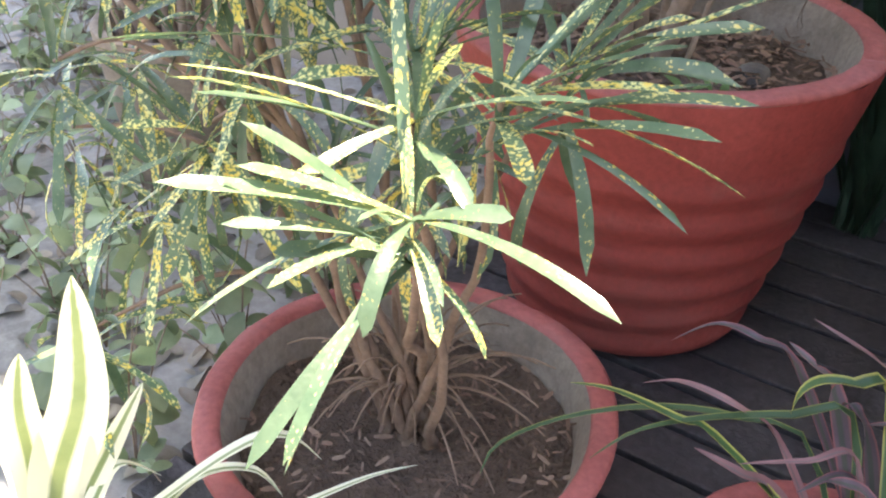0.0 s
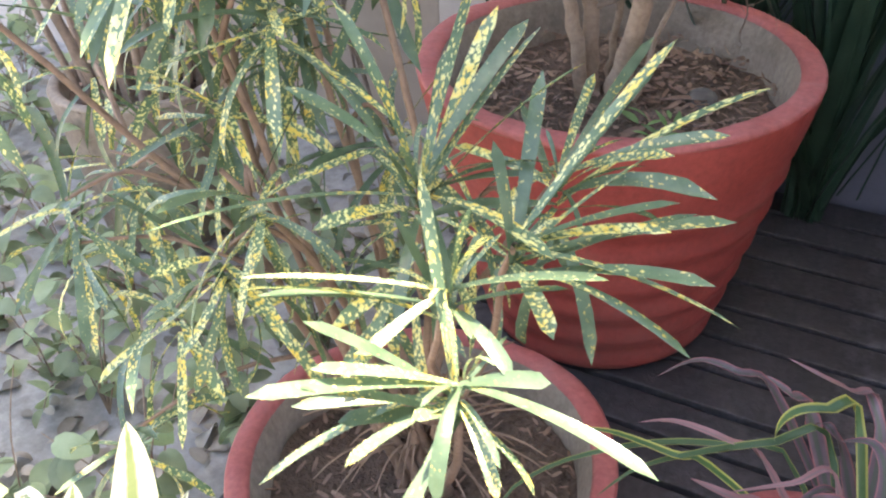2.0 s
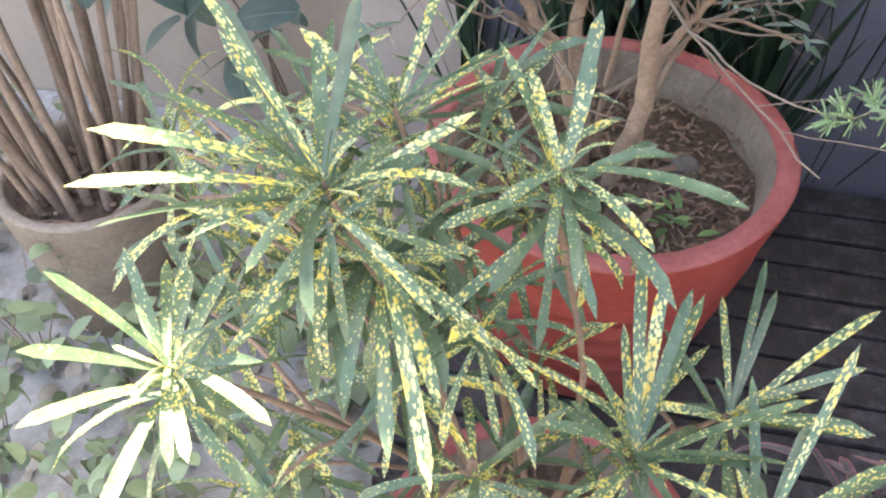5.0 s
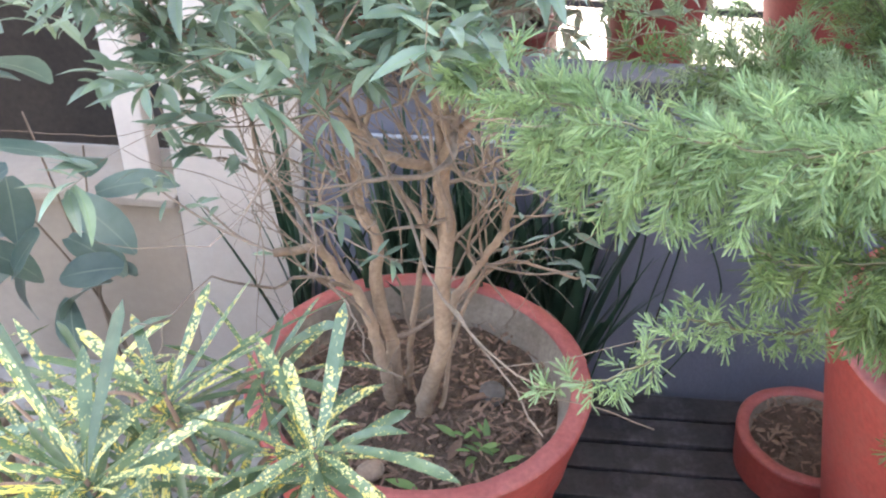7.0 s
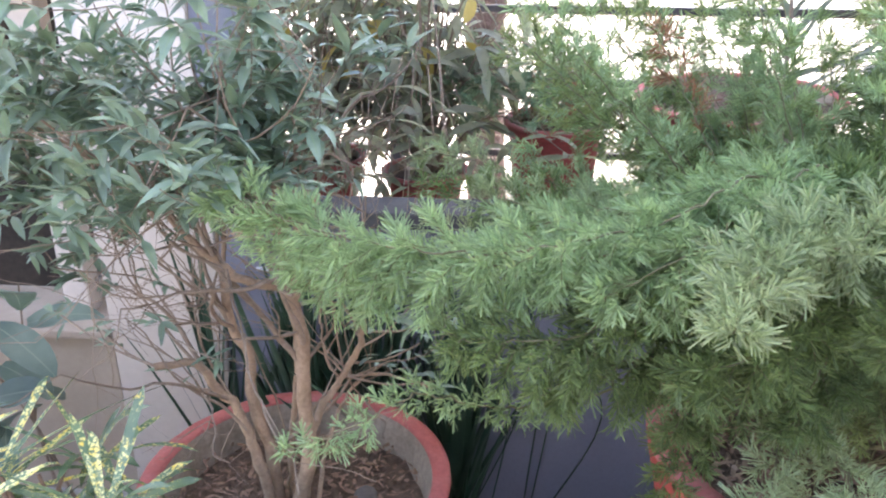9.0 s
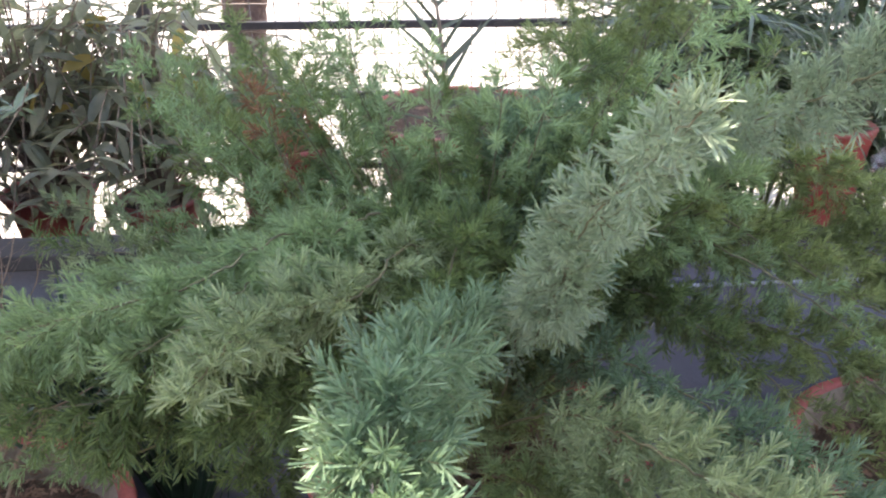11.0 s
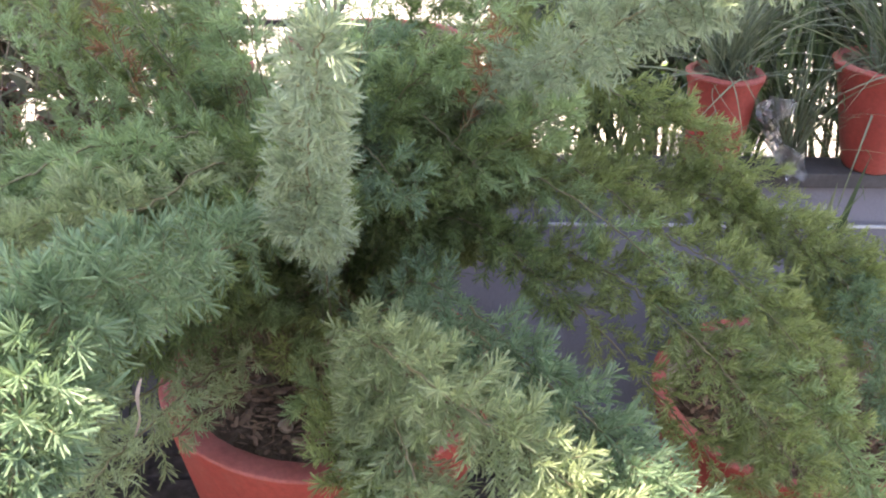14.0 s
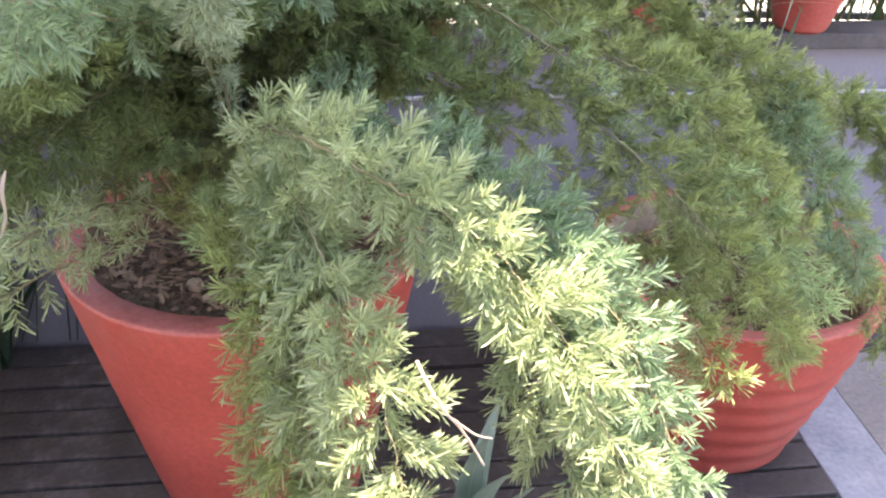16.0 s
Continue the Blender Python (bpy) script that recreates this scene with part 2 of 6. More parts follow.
M_PALM_GREY = leafy("greyish_palm_leaflet", (0.13, 0.15, 0.115), (0.22, 0.24, 0.19), 0.32, 0.3, None, 12, var=0.3)
M_GRASS = leafy("grassy_leaf", (0.11, 0.145, 0.10), (0.20, 0.24, 0.165), 0.4, 0.3, None, 15, var=0.35)
M_BROAD = leafy("broad_vine_leaf", (0.085, 0.145, 0.13), (0.17, 0.24, 0.215), 0.32, 0.25, None, 14, ((0.22, 0.29, 0.24), 0.01, 0.03), var=0.3)
M_DRY = leafy("pale_dry_leaf", (0.34, 0.26, 0.22), (0.46, 0.37, 0.32), 0.7, 0.2, None, 20, var=0.15)
M_LITTER = leafy("dry_litter", (0.20, 0.165, 0.13), (0.40, 0.36, 0.31), 0.8, 0.1, None, 20, var=0.6)
M_LOW = leafy("grey_green_low_leaf", (0.17, 0.23, 0.13), (0.30, 0.36, 0.22), 0.5, 0.35, None, 20, var=0.45)
M_ROUND = leafy("small_round_leaf", (0.09, 0.17, 0.05), (0.17, 0.27, 0.09), 0.5, 0.35, None, 20, var=0.4)
M_RUST = leafy("rusty_dry_leaf", (0.20, 0.085, 0.045), (0.33, 0.17, 0.095), 0.7, 0.3, None, 20, var=0.35)


# ---------- mesh helpers ----------
def link_mesh(name, verts, faces, material, parent=None, label="", uvs=None, smooth=True):
    me = bpy.data.meshes.new(name)
    me.from_pydata([tuple(v) for v in verts], [], [tuple(f) for f in faces])
    if uvs is not None:
        lay = me.uv_layers.new()
        idx = np.empty(len(me.loops), dtype=np.int32)
        me.loops.foreach_get("vertex_index", idx)
        lay.data.foreach_set("uv", np.asarray(uvs, dtype=np.float32)[idx].ravel())
    if smooth:
        me.polygons.foreach_set("use_smooth", np.ones(len(me.polygons), dtype=bool))
    for m in (material if isinstance(material, list) else [material]):
        me.materials.append(m)
    ob = new(name, me)
    if parent:
        ob.parent = parent
    if label:
        ob["label"] = label
    return ob


class Heap:
    """Collects many small pieces into one mesh."""

    def __init__(self):
        self.v, self.f, self.uv, self.n = [], [], [], 0

    def add(self, v, f, uv=None):
        v = np.asarray(v, dtype=np.float64)
        self.v.append(v)
        self.f.append(np.asarray(f) + self.n)
        self.uv.append(np.zeros((len(v), 2)) + 0.5 if uv is None else np.asarray(uv))
        self.n += len(v)

    def link(self, name, material, parent=None, label="", smooth=True):
        faces = [tuple(r) for b in self.f for r in b.tolist()]
        return link_mesh(name, np.concatenate(self.v).tolist(), faces, material, parent, label, np.concatenate(self.uv), smooth)


def part(name, bm, material, parent=None, label="", smooth=False):
    me = bpy.data.meshes.new(name)
    bm.to_mesh(me)
    bm.free()
    if smooth:
        me.polygons.foreach_set("use_smooth", np.ones(len(me.polygons), dtype=bool))
    me.materials.append(material)
    ob = new(name, me)
    if parent:
        ob.parent = parent
    if label:
        ob["label"] = label
    return ob


def box_bm(x0, x1, y0, y1, z0, z1, bevel=0.004):
    bm = bmesh.new()
    bmesh.ops.create_cube(bm, size=1)
    bmesh.ops.scale(bm, vec=(x1 - x0, y1 - y0, z1 - z0), verts=bm.verts)
    bmesh.ops.translate(bm, vec=((x0 + x1) / 2, (y0 + y1) / 2, (z0 + z1) / 2), verts=bm.verts)
    if bevel:
        bmesh.ops.bevel(bm, geom=bm.edges[:], offset=bevel, segments=2, affect="EDGES", profile=0.6)
    return bm


def base(name, x, y, z, label, category, group="", kind=""):
    ob = new(name)
    ob.location = (x, y, z)
    ob.empty_display_size = 0.05
    return tagged(ob, label, category, group, kind)


def lathe(profile, seg=72, wobble=0.0, seed=0):
    """A turned shape: rings of (radius, height), slightly uneven."""
    r = np.random.default_rng(seed)
    ph, am = r.uniform(0, 6.28, 5), r.normal(0, 1, 5) * wobble
    a = np.linspace(0, 2 * np.pi, seg, endpoint=False)
    un = 1 + sum(am[k] * np.cos((k + 2) * a + ph[k]) for k in range(5))
    v, f = [], []
    for rad, h in profile:
        v += [(rad * u * math.cos(t), rad * u * math.sin(t), h) for t, u in zip(a, un)]
    for i in range(len(profile) - 1):
        for j in range(seg):
            k = (j + 1) % seg
            f.append((i * seg + j, i * seg + k, (i + 1) * seg + k, (i + 1) * seg + j))
    return v, f


def tube(points, radii, seg=7):
    """A bent tapering rod along points."""
    P = np.asarray(points, float)
    T = np.gradient(P, axis=0)
    T /= np.linalg.norm(T, axis=1)[:, None] + 1e-9
    up = np.array([0.31, 0.27, 0.91]) if abs(T[0, 2]) < 0.9 else np.array([0.95, 0.3, 0.0])
    A = np.cross(T, up)
    A /= np.linalg.norm(A, axis=1)[:, None] + 1e-9
    B = np.cross(T, A)
    an = np.linspace(0, 2 * np.pi, seg, endpoint=False)
    R = np.asarray(radii, float).reshape(-1, 1, 1)
    V = P[:, None] + R * (A[:, None] * np.cos(an)[None, :, None] + B[:, None] * np.sin(an)[None, :, None])
    n = len(P)
    i, j = np.meshgrid(np.arange(n - 1), np.arange(seg), indexing="ij")
    k = (j + 1) % seg
    F = np.stack([i * seg + j, i * seg + k, (i + 1) * seg + k, (i + 1) * seg + j], -1).reshape(-1, 4)
    return V.reshape(-1, 3), F


def bez(p0, p1, p2, n):
    t = np.linspace(0, 1, n)[:, None]
    return (1 - t) ** 2 * np.array(p0) + 2 * t * (1 - t) * np.array(p1) + t ** 2 * np.array(p2)


def blade(L, W, shape, bend=0.0, fold=0.15, seg=8, twist=0.0, wave=0.0, side=0.0):
    """A leaf along +y from the origin. shape(t): width 0..1; bend: degrees it droops along its length."""
    v, uv, f = [], [], []
    y = z = x = 0.0
    for i in range(seg + 1):
        t = i / seg
        ang = radians(bend) * t
        s = radians(side) * t
        w = max(shape(t), 0.02) * W / 2
        tw = radians(twist) * t
        nx, nz = math.cos(tw), math.sin(tw)
        lift = fold * w + wave * W * math.sin(t * 9 + L * 70)
        for u in (-1, 0, 1):
            v.append((x + u * w * nx, y + (lift * math.sin(ang) if u else 0), z + u * w * nz + (lift * math.cos(ang) if u else 0)))
            uv.append((0.5 + u * 0.5, t))
        d = L / seg
        x += d * math.sin(s)
        y += d * math.cos(ang) * math.cos(s)
        z -= d * math.sin(ang)
    for i in range(seg):
        for k in (0, 1):
            a = i * 3 + k
            f.append((a, a + 1, a + 4, a + 3))
    return np.array(v), np.array(f), np.array(uv)


def strap(t):
    return (0.5 + 0.5 * min(1.0, t / 0.6)) * math.sqrt(max(0.0, 1 - max(0, (t - 0.84) / 0.16) ** 2))


def lance(t):
    return math.sin(math.pi * min(1, t ** 0.8)) ** 0.9 if t < 1 else 0.02


def taper(t):
    return (1 - t) ** 0.75


def oval(t):
    return math.sin(math.pi * (t * 0.94 + 0.05)) ** 0.6


def aim(pos, azim, elev, roll=0.0, size=1.0):
    """A matrix that puts a blade's base at pos, pointing at azimuth (from +x) and elevation, in degrees."""
    m = Matrix.Translation(pos) @ Matrix.Rotation(radians(azim - 90), 4, "Z") @ Matrix.Rotation(radians(elev), 4, "X") @ Matrix.Rotation(radians(roll), 4, "Y")
    return m @ Matrix.Scale(size, 4)


def put(heap, bl, m):
    M = np.array(m)
    v = bl[0] @ M[:3, :3].T + M[:3, 3]
    heap.add(v, bl[1], bl[2])


def leaf_data(name, bl, material):
    me = bpy.data.meshes.new(name)
    me.from_pydata(bl[0].tolist(), [], bl[1].tolist())
    lay = me.uv_layers.new()
    idx = np.empty(len(me.loops), dtype=np.int32)
    me.loops.foreach_get("vertex_index", idx)
    lay.data.foreach_set("uv", bl[2].astype(np.float32)[idx].ravel())
    me.polygons.foreach_set("use_smooth", np.ones(len(me.polygons), dtype=bool))
    me.materials.append(material)
    return me


def leaf_at(me, parent, m, name="leaf"):
    ob = new(name, me)
    ob.parent = parent
    ob.matrix_local = Matrix.Translation(-Vector(parent.location)) @ m
    return ob


def spline(pts, n):
    """A smooth curve through the given points."""
    P = np.array([pts[0]] + list(pts) + [pts[-1]], float)
    out = []
    for u in np.linspace(0, len(pts) - 1.0001, n):
        i, t = int(u), u - int(u)
        a, b, c, d = P[i], P[i + 1], P[i + 2], P[i + 3]
        out.append(0.5 * (2 * b + (c - a) * t + (2 * a - 5 * b + 4 * c - d) * t * t + (3 * b - a - 3 * c + d) * t ** 3))
    return np.array(out)


def ribbon(parent, way, width, material, shape, name="leaf", seg=18, fold=0.3, up=(0, 0, 1), roll=0.0):
    """A strap leaf swept along a curve."""
    P = spline(way, seg + 1)
    T = np.gradient(P, axis=0)
    T /= np.linalg.norm(T, axis=1)[:, None] + 1e-9
    v, uv, f = [], [], []
    for i in range(seg + 1):
        S = np.cross(T[i], np.array(up, float))
        S /= np.linalg.norm(S) + 1e-9
        N = np.cross(S, T[i])
        a = radians(roll) * i / seg
        S, N = S * math.cos(a) + N * math.sin(a), N * math.cos(a) - S * math.sin(a)
        w = max(0.02, shape(i / seg)) * width / 2
        for u in (-1, 0, 1):
            v.append(P[i] + S * u * w + N * fold * w * abs(u))
            uv.append((0.5 + 0.5 * u, i / seg))
    for i in range(seg):
        for q in (0, 1):
            a = i * 3 + q
            f.append((a, a + 1, a + 4, a + 3))
    return leaf_at(leaf_data(name, (np.array(v), np.array(f), np.array(uv)), material), parent, Matrix.Identity(4), name)


# ---------- setting ----------
DX0, DX1 = -0.225, 1.62
tagged(part("ground", box_bm(-60, 60, -60, 60, -0.25, -0.05, 0), M_GROUND), "pale sunlit concrete ground round the deck", "ground", kind="structure")
deck = base("deck", 0.7, -0.3, 0, "low platform of dark weathered slats under the pots", "deck", kind="structure")
part("sub_frame", box_bm(DX0 - 0.7, DX1 - 0.7, -1.6 + 0.3, 0.376 + 0.3, -0.05, -0.022, 0.0), M_SLAT, deck)
wall = tagged(part("wall_north", box_bm(-0.21, 4.0, 0.378, 0.418, -0.05, 0.571, 0.003), M_WALL), "low blue-grey plastered parapet wall behind the pots", "wall", kind="structure")
tagged(part("wall_coping", box_bm(-0.21, 4.0, 0.352, 0.432, 0.571, 0.600, 0.004), M_COPE), "dark stone slab on the parapet, with pots on it", "coping", kind="structure")
floor_r = base("floor", 2.6, -0.4, -0.05, "grey tiled floor beside the deck", "floor", kind="structure")
part("bedding", box_bm(-0.85, 2.4, -1.2, 0.776, 0.0, 0.025, 0), M_COPE, floor_r)
tagged(part("edging", box_bm(1.625, 1.75, -1.6, 0.376, -0.05, -0.002, 0.004), M_EDGE), "blue-grey edging strip along the deck", "edging", kind="structure")
# cream wall with a window
cw = base("wall_west", -1.2, 0.475, 0, "cream plastered house wall with a dark window", "wall", kind="structure")
for nm, (x0, x1, z0, z1), mm in (("pier", (-0.455, -0.234, -0.05, 1.45), M_CREAM), ("panel", (-1.2, -0.455, -0.05, 0.315), M_TAN),
                                 ("lintel", (-1.2, -0.455, 0.95, 1.15), M_CREAM), ("pier", (-2.6, -1.2, -0.05, 1.15), M_CREAM)):
    part(nm, box_bm(x0 + 1.2, x1 + 1.2, -0.075, 0.125, z0, z1, 0.003), mm, cw)
# Thin strip whose blue-grey colour stands for shade on the cream wall's end.
part("return_face", box_bm(0.968, 0.988, -0.07, 0.12, -0.05, 1.45, 0.002), M_WALL, cw, "shaded end of the cream wall, its shade coloured blue-grey")
win = base("window_1", -0.83, 0.50, 0.315, "dark window opening with a cream mullion", "window", kind="structure")
part("mullion", box_bm(0.265, 0.315, -0.05, 0.0, 0, 0.635, 0.003), M_CREAM, win)
part("sill", box_bm(-0.37, 0.374, -0.115, 0.06, -0.0, 0.018, 0.004), M_TAN, win)
# Box added behind the opening; its dark colour stands for the unlit room.
tagged(part("room_back", box_bm(-1.3, -0.35, 1.0, 1.05, 0.1, 1.2, 0), M_ROOM_SHADE), "back wall inside the window, coloured dark for the unlit room", "wall", kind="structure")
tagged(part("room_ceiling", box_bm(-1.3, -0.35, 0.601, 1.0, 0.97, 1.0, 0), M_ROOM_SHADE), "ceiling inside the window, coloured dark for the unlit room", "ceiling", kind="structure")
tagged(part("room_side", box_bm(-0.40, -0.35, 0.601, 1.0, 0.1, 0.97, 0), M_ROOM_SHADE), "side wall inside the window, coloured dark for the unlit room", "wall", kind="structure")
# Unseen slab added to block the sun; its edge is bent round the lit plants.
bm = bmesh.new()
edge = [(-2.5, -0.05), (-0.95, -0.15), (-0.05, -0.335), (0.47, -0.27), (0.51, -0.44), (0.66, -0.43), (0.80, -0.335), (1.0, -0.21), (5.0, 0.06), (5.0, 2.0), (-2.5, 2.0)]
lo = [bm.verts.new((x, y, 2.7)) for x, y in edge]
hi = [bm.verts.new((x, y, 2.82)) for x, y in edge]
bm.faces.new(lo[::-1])
bm.faces.new(hi)
for k in range(len(edge)):
    j = (k + 1) % len(edge)
    bm.faces.new((lo[k], lo[j], hi[j], hi[k]))
tagged(part("ceiling", bm, M_SHADE_SLAB), "unseen white slab added overhead, its uneven edge shaped to shade the pots", "ceiling", kind="structure")
# Unseen wall added behind the camera; it dims the low sky light on the pots.
tagged(part("wall_south", box_bm(-6, 7, -3.4, -3.2, -0.05, 2.3, 0), M_EDGE), "unseen plain blue-grey wall added behind the camera to cut sky light", "wall", kind="structure")

# ---------- pots ----------
def pot(x, y, r, h, rb, label, ribs=0, wall_t=0.026, soil=0.06, seed=1, flare=0.0, chips=160, group="red pots", z0=0.0, chip_size=1.0, notch=False):
    """A tapered painted cement pot with a thick rim, bare inside, and a bed of soil with chips."""
    p = base("flower_pot", x, y, z0, label, "flower pot", group)
    prof = [(0.001, 0.0), (rb * 0.9, 0.0), (rb, 0.006)]
    n = 40
    for i in range(1, n):
        t = i / n
        rad = rb + (r - rb) * (t ** 0.93)
        if ribs and t < 0.80:
            rad += 0.0027 * math.sin(t / 0.80 * ribs * 2 * math.pi) * min(1, (0.80 - t) * 12)
        if flare and t > 0.82:
            rad += flare * ((t - 0.82) / 0.18) ** 1.5
        prof.append((rad, 0.006 + (h - 0.012) * t))
    r2 = r + flare
    prof.append((r2 - 0.001, h - 0.006))
    v, f = lathe(prof, 80, 0.0025, seed)
    link_mesh("body", v, f, M_TERRA, p)
    v, f = lathe([(r2 - 0.001, h - 0.0061), (r2, h - 0.003), (r2 - 0.003, h), (r2 - wall_t + 0.003, h + 0.0005), (r2 - wall_t, h - 0.005)], 80, 0.0025, seed)
    v = [(a, b, c + 0.0022 * noise.noise(Vector((a * 40, b * 40, seed)))) for a, b, c in v]
    if notch:
        # a knocked-off bit of the lip
        v = [(a, b, c - (0.010 * math.exp(-((math.degrees(math.atan2(b, a)) - 8) / 4) ** 2) if c > h - 0.005 else 0)) for a, b, c in v]
    link_mesh("rim", v, f, M_RIM, p, "worn pinkish red rim")
    ri = r2 - wall_t
    zs = h - soil
    v, f = lathe([(ri, h - 0.005), (ri - 0.006, h - 0.02), (ri - 0.012 - 0.12 * soil, zs - 0.03)], 80, 0.003, seed)
    link_mesh("inner_wall", v, [q[::-1] for q in f], M_INNER, p, "bare stained cement inside")
    # soil
    g = np.random.default_rng(seed + 50)
    rs = ri - (0.012 if soil > 0.03 else 0.003)
    vs, fs = [(0, 0, 0.006)], []
    rings, seg = 16, 48
    for i in range(1, rings + 1):
        for j in range(seg):
            a, q = 2 * math.pi * j / seg, rs * i / rings
            vx, vy = q * math.cos(a), q * math.sin(a)
            vs.append((vx, vy, 0.012 * noise.noise(Vector((vx * 18 + seed, vy * 18, 0))) + 0.006 * noise.noise(Vector((vx * 60, vy * 60, seed))) + 0.006 * (1 - i / rings)))
    for j in range(seg):
        fs.append((0, 1 + j, 1 + (j + 1) % seg))
    for i in range(rings - 1):
        for j in range(seg):
            a, b = 1 + i * seg + j, 1 + i * seg + (j + 1) % seg
            fs.append((a, a + seg, b + seg, b))
    s = tagged(link_mesh("potting_soil", vs, fs, M_SOIL), "dark potting soil strewn with bark and dry leaves", "soil", kind="stuff")
    s.location = (x, y, z0 + zs)
    if chips:
        hp = Heap()
        for _ in range(chips):
            a, q = g.uniform(0, 6.28), rs * math.sqrt(g.uniform(0, 0.97))
            L, W = g.uniform(0.010, 0.032) * chip_size, g.uniform(0.003, 0.010) * chip_size
            b = blade(L, W, lambda t: 0.55 + 0.45 * math.sin(math.pi * t), g.uniform(-18, 22), g.uniform(-0.4, 0.4), 3, g.uniform(-35, 35))
            put(hp, b, aim((x + q * math.cos(a), y + q * math.sin(a), z0 + zs + 0.010 + g.uniform(0, 0.006)), g.uniform(0, 360), g.uniform(-12, 22), g.uniform(-40, 40)))
        tagged(hp.link("bark_mulch", M_CHIP), "loose brown bark chips and leaf litter on the soil", "mulch", kind="stuff")
    return p, z0 + zs


BIG = "big ribbed red cement pot"
pot2, S2 = pot(0.003, -0.013, 0.2205, 0.345, 0.14, BIG + ", holding a branching shrub", 6, 0.027, 0.058, 2, chips=900, chip_size=0.6, notch=True)
pot4, S4 = pot(0.713, -0.056, 0.235, 0.478, 0.135, "tall smooth red pot holding a feathery fern", 0, 0.036, 0.014, 4, chips=1500, chip_size=0.75)
pot1, S1 = pot(-0.001, -0.453, 0.174, 0.138, 0.12, "low red pot with a cement-stained inside, holding a croton", 0, 0.022, 0.045, 6, chips=260, chip_size=0.5)
pot5, S5 = pot(1.458, 0.048, 0.2335, 0.345, 0.14, BIG + ", holding a trailing fern", 6, 0.024, 0.06, 8, chips=300)
pot3, S3 = pot(0.604, 0.203, 0.1125, 0.083, 0.104, "small red pot with sparse weeds behind the tall one", 0, 0.020, 0.022, 9, chips=160, chip_size=0.7)
pot6, S6 = pot(0.335, -0.430, 0.108, 0.12, 0.08, "small red pot of purple grassy leaves", 0, 0.018, 0.03, 10, chips=120, chip_size=0.7)


# ---------- croton ----------
def croton_blade(i, seg=9):
    return blade(0.088 + 0.006 * (i % 4), 0.0082 + 0.0008 * (i % 3), strap, (18, 35, 55, 85, 28, 48, 8, 65)[i], 0.25, seg, (0, 25, -20, 15, 40, -35, 5, -10)[i], 0.02, (0, 12, -14, 6, -8, 18, 0, -10)[i])


CL = [leaf_data("croton_leaf", croton_blade(i), M_CROTON) for i in range(8)]
CB = [croton_blade(i, 6) for i in range(8)]
croton = base("croton_plant", -0.003, -0.447, S1, "spotted yellow and green croton with narrow leaves", "plant")
lower = Heap()


def rosette(plant, c, n, lean=(0, 0), size=1.0, seed=0, spread=(72, -45), joined=None):
    """A whorl of narrow leaves round a shoot tip."""
    g = random.Random(seed)
    for i in range(n):
        t = i / max(1, n - 1)
        az = i * 137.5 + g.uniform(-14, 14)
        el = spread[0] + (spread[1] - spread[0]) * t ** 0.8 + g.uniform(-10, 10)
        dx, dy = math.cos(radians(az)), math.sin(radians(az))
        el += 30 * (lean[0] * dx + lean[1] * dy)
        m = aim((c[0] + dx * 0.003, c[1] + dy * 0.003, c[2] - 0.035 * t * size), az, el, g.uniform(-25, 25), size * g.uniform(0.7, 1.12))
        k = g.randrange(8)
        if joined is None:
            leaf_at(CL[k], plant, m)
        else:
            put(joined, CB[k], Matrix.Translation(-Vector(plant.location)) @ m)


def leaf_to(plant, c, tip, width, bend, material, name="leaf", shape=strap, twist=0.0, seg=10, fold=0.25, face=None):
    """One leaf from c to its tip, drooping by bend degrees along the way, its upper side turned towards face."""
    d = Vector(tip) - Vector(c)
    az, el = math.degrees(math.atan2(d.y, d.x)), math.degrees(math.asin(d.z / d.length))
    bl = blade(d.length * (1 + (bend / 130) ** 2 * 0.25), width, shape, bend, fold, seg, twist)
    m = aim(c, az, el + bend / 2, 0)
    if face:
        q = m.to_3x3().inverted() @ Vector(face)
        m = m @ Matrix.Rotation(math.atan2(q.x, q.z), 4, "Y")
    return leaf_at(leaf_data(name, bl, material), plant, m, name)


SHOOTS = [  # tip of each shoot, leaf width
    ((0.157, -0.662, 0.466), 0.0072), ((0.136, -0.632, 0.491), 0.0068), ((0.142, -0.575, 0.481), 0.0080), ((0.058, -0.525, 0.471), 0.0088), ((0.124, -0.470, 0.462), 0.0088),
    ((-0.132, -0.484, 0.592), 0.0098), ((-0.234, -0.598, 0.586), 0.0098), ((-0.150, -0.518, 0.683), 0.0092), ((-0.017, -0.468, 0.670), 0.0092), ((-0.133, -0.426, 0.669), 0.0092)]
TIPS_SUNLIT = [  # where each leaf of the nearest, sunlit shoot ends, and its droop
    (0.098, -0.733, 0.493, 15), (0.095, -0.704, 0.461, 15), (0.110, -0.692, 0.447, 25), (0.075, -0.712, 0.405, 30), (0.145, -0.728, 0.374, 25), (0.150, -0.752, 0.400, 20), (0.169, -0.706, 0.440, 80), (0.190, -0.690, 0.436, 50),
    (0.196, -0.668, 0.418, 70), (0.253, -0.676, 0.465, 35), (0.130, -0.715, 0.450, 40), (0.112, -0.716, 0.490, 15), (0.112, -0.708, 0.494, 15), (0.096, -0.690, 0.500, 20), (0.115, -0.617, 0.543, 5), (0.198, -0.654, 0.477, 20), (0.160, -0.742, 0.400, 35), (0.148, -0.689, 0.464, 30)]
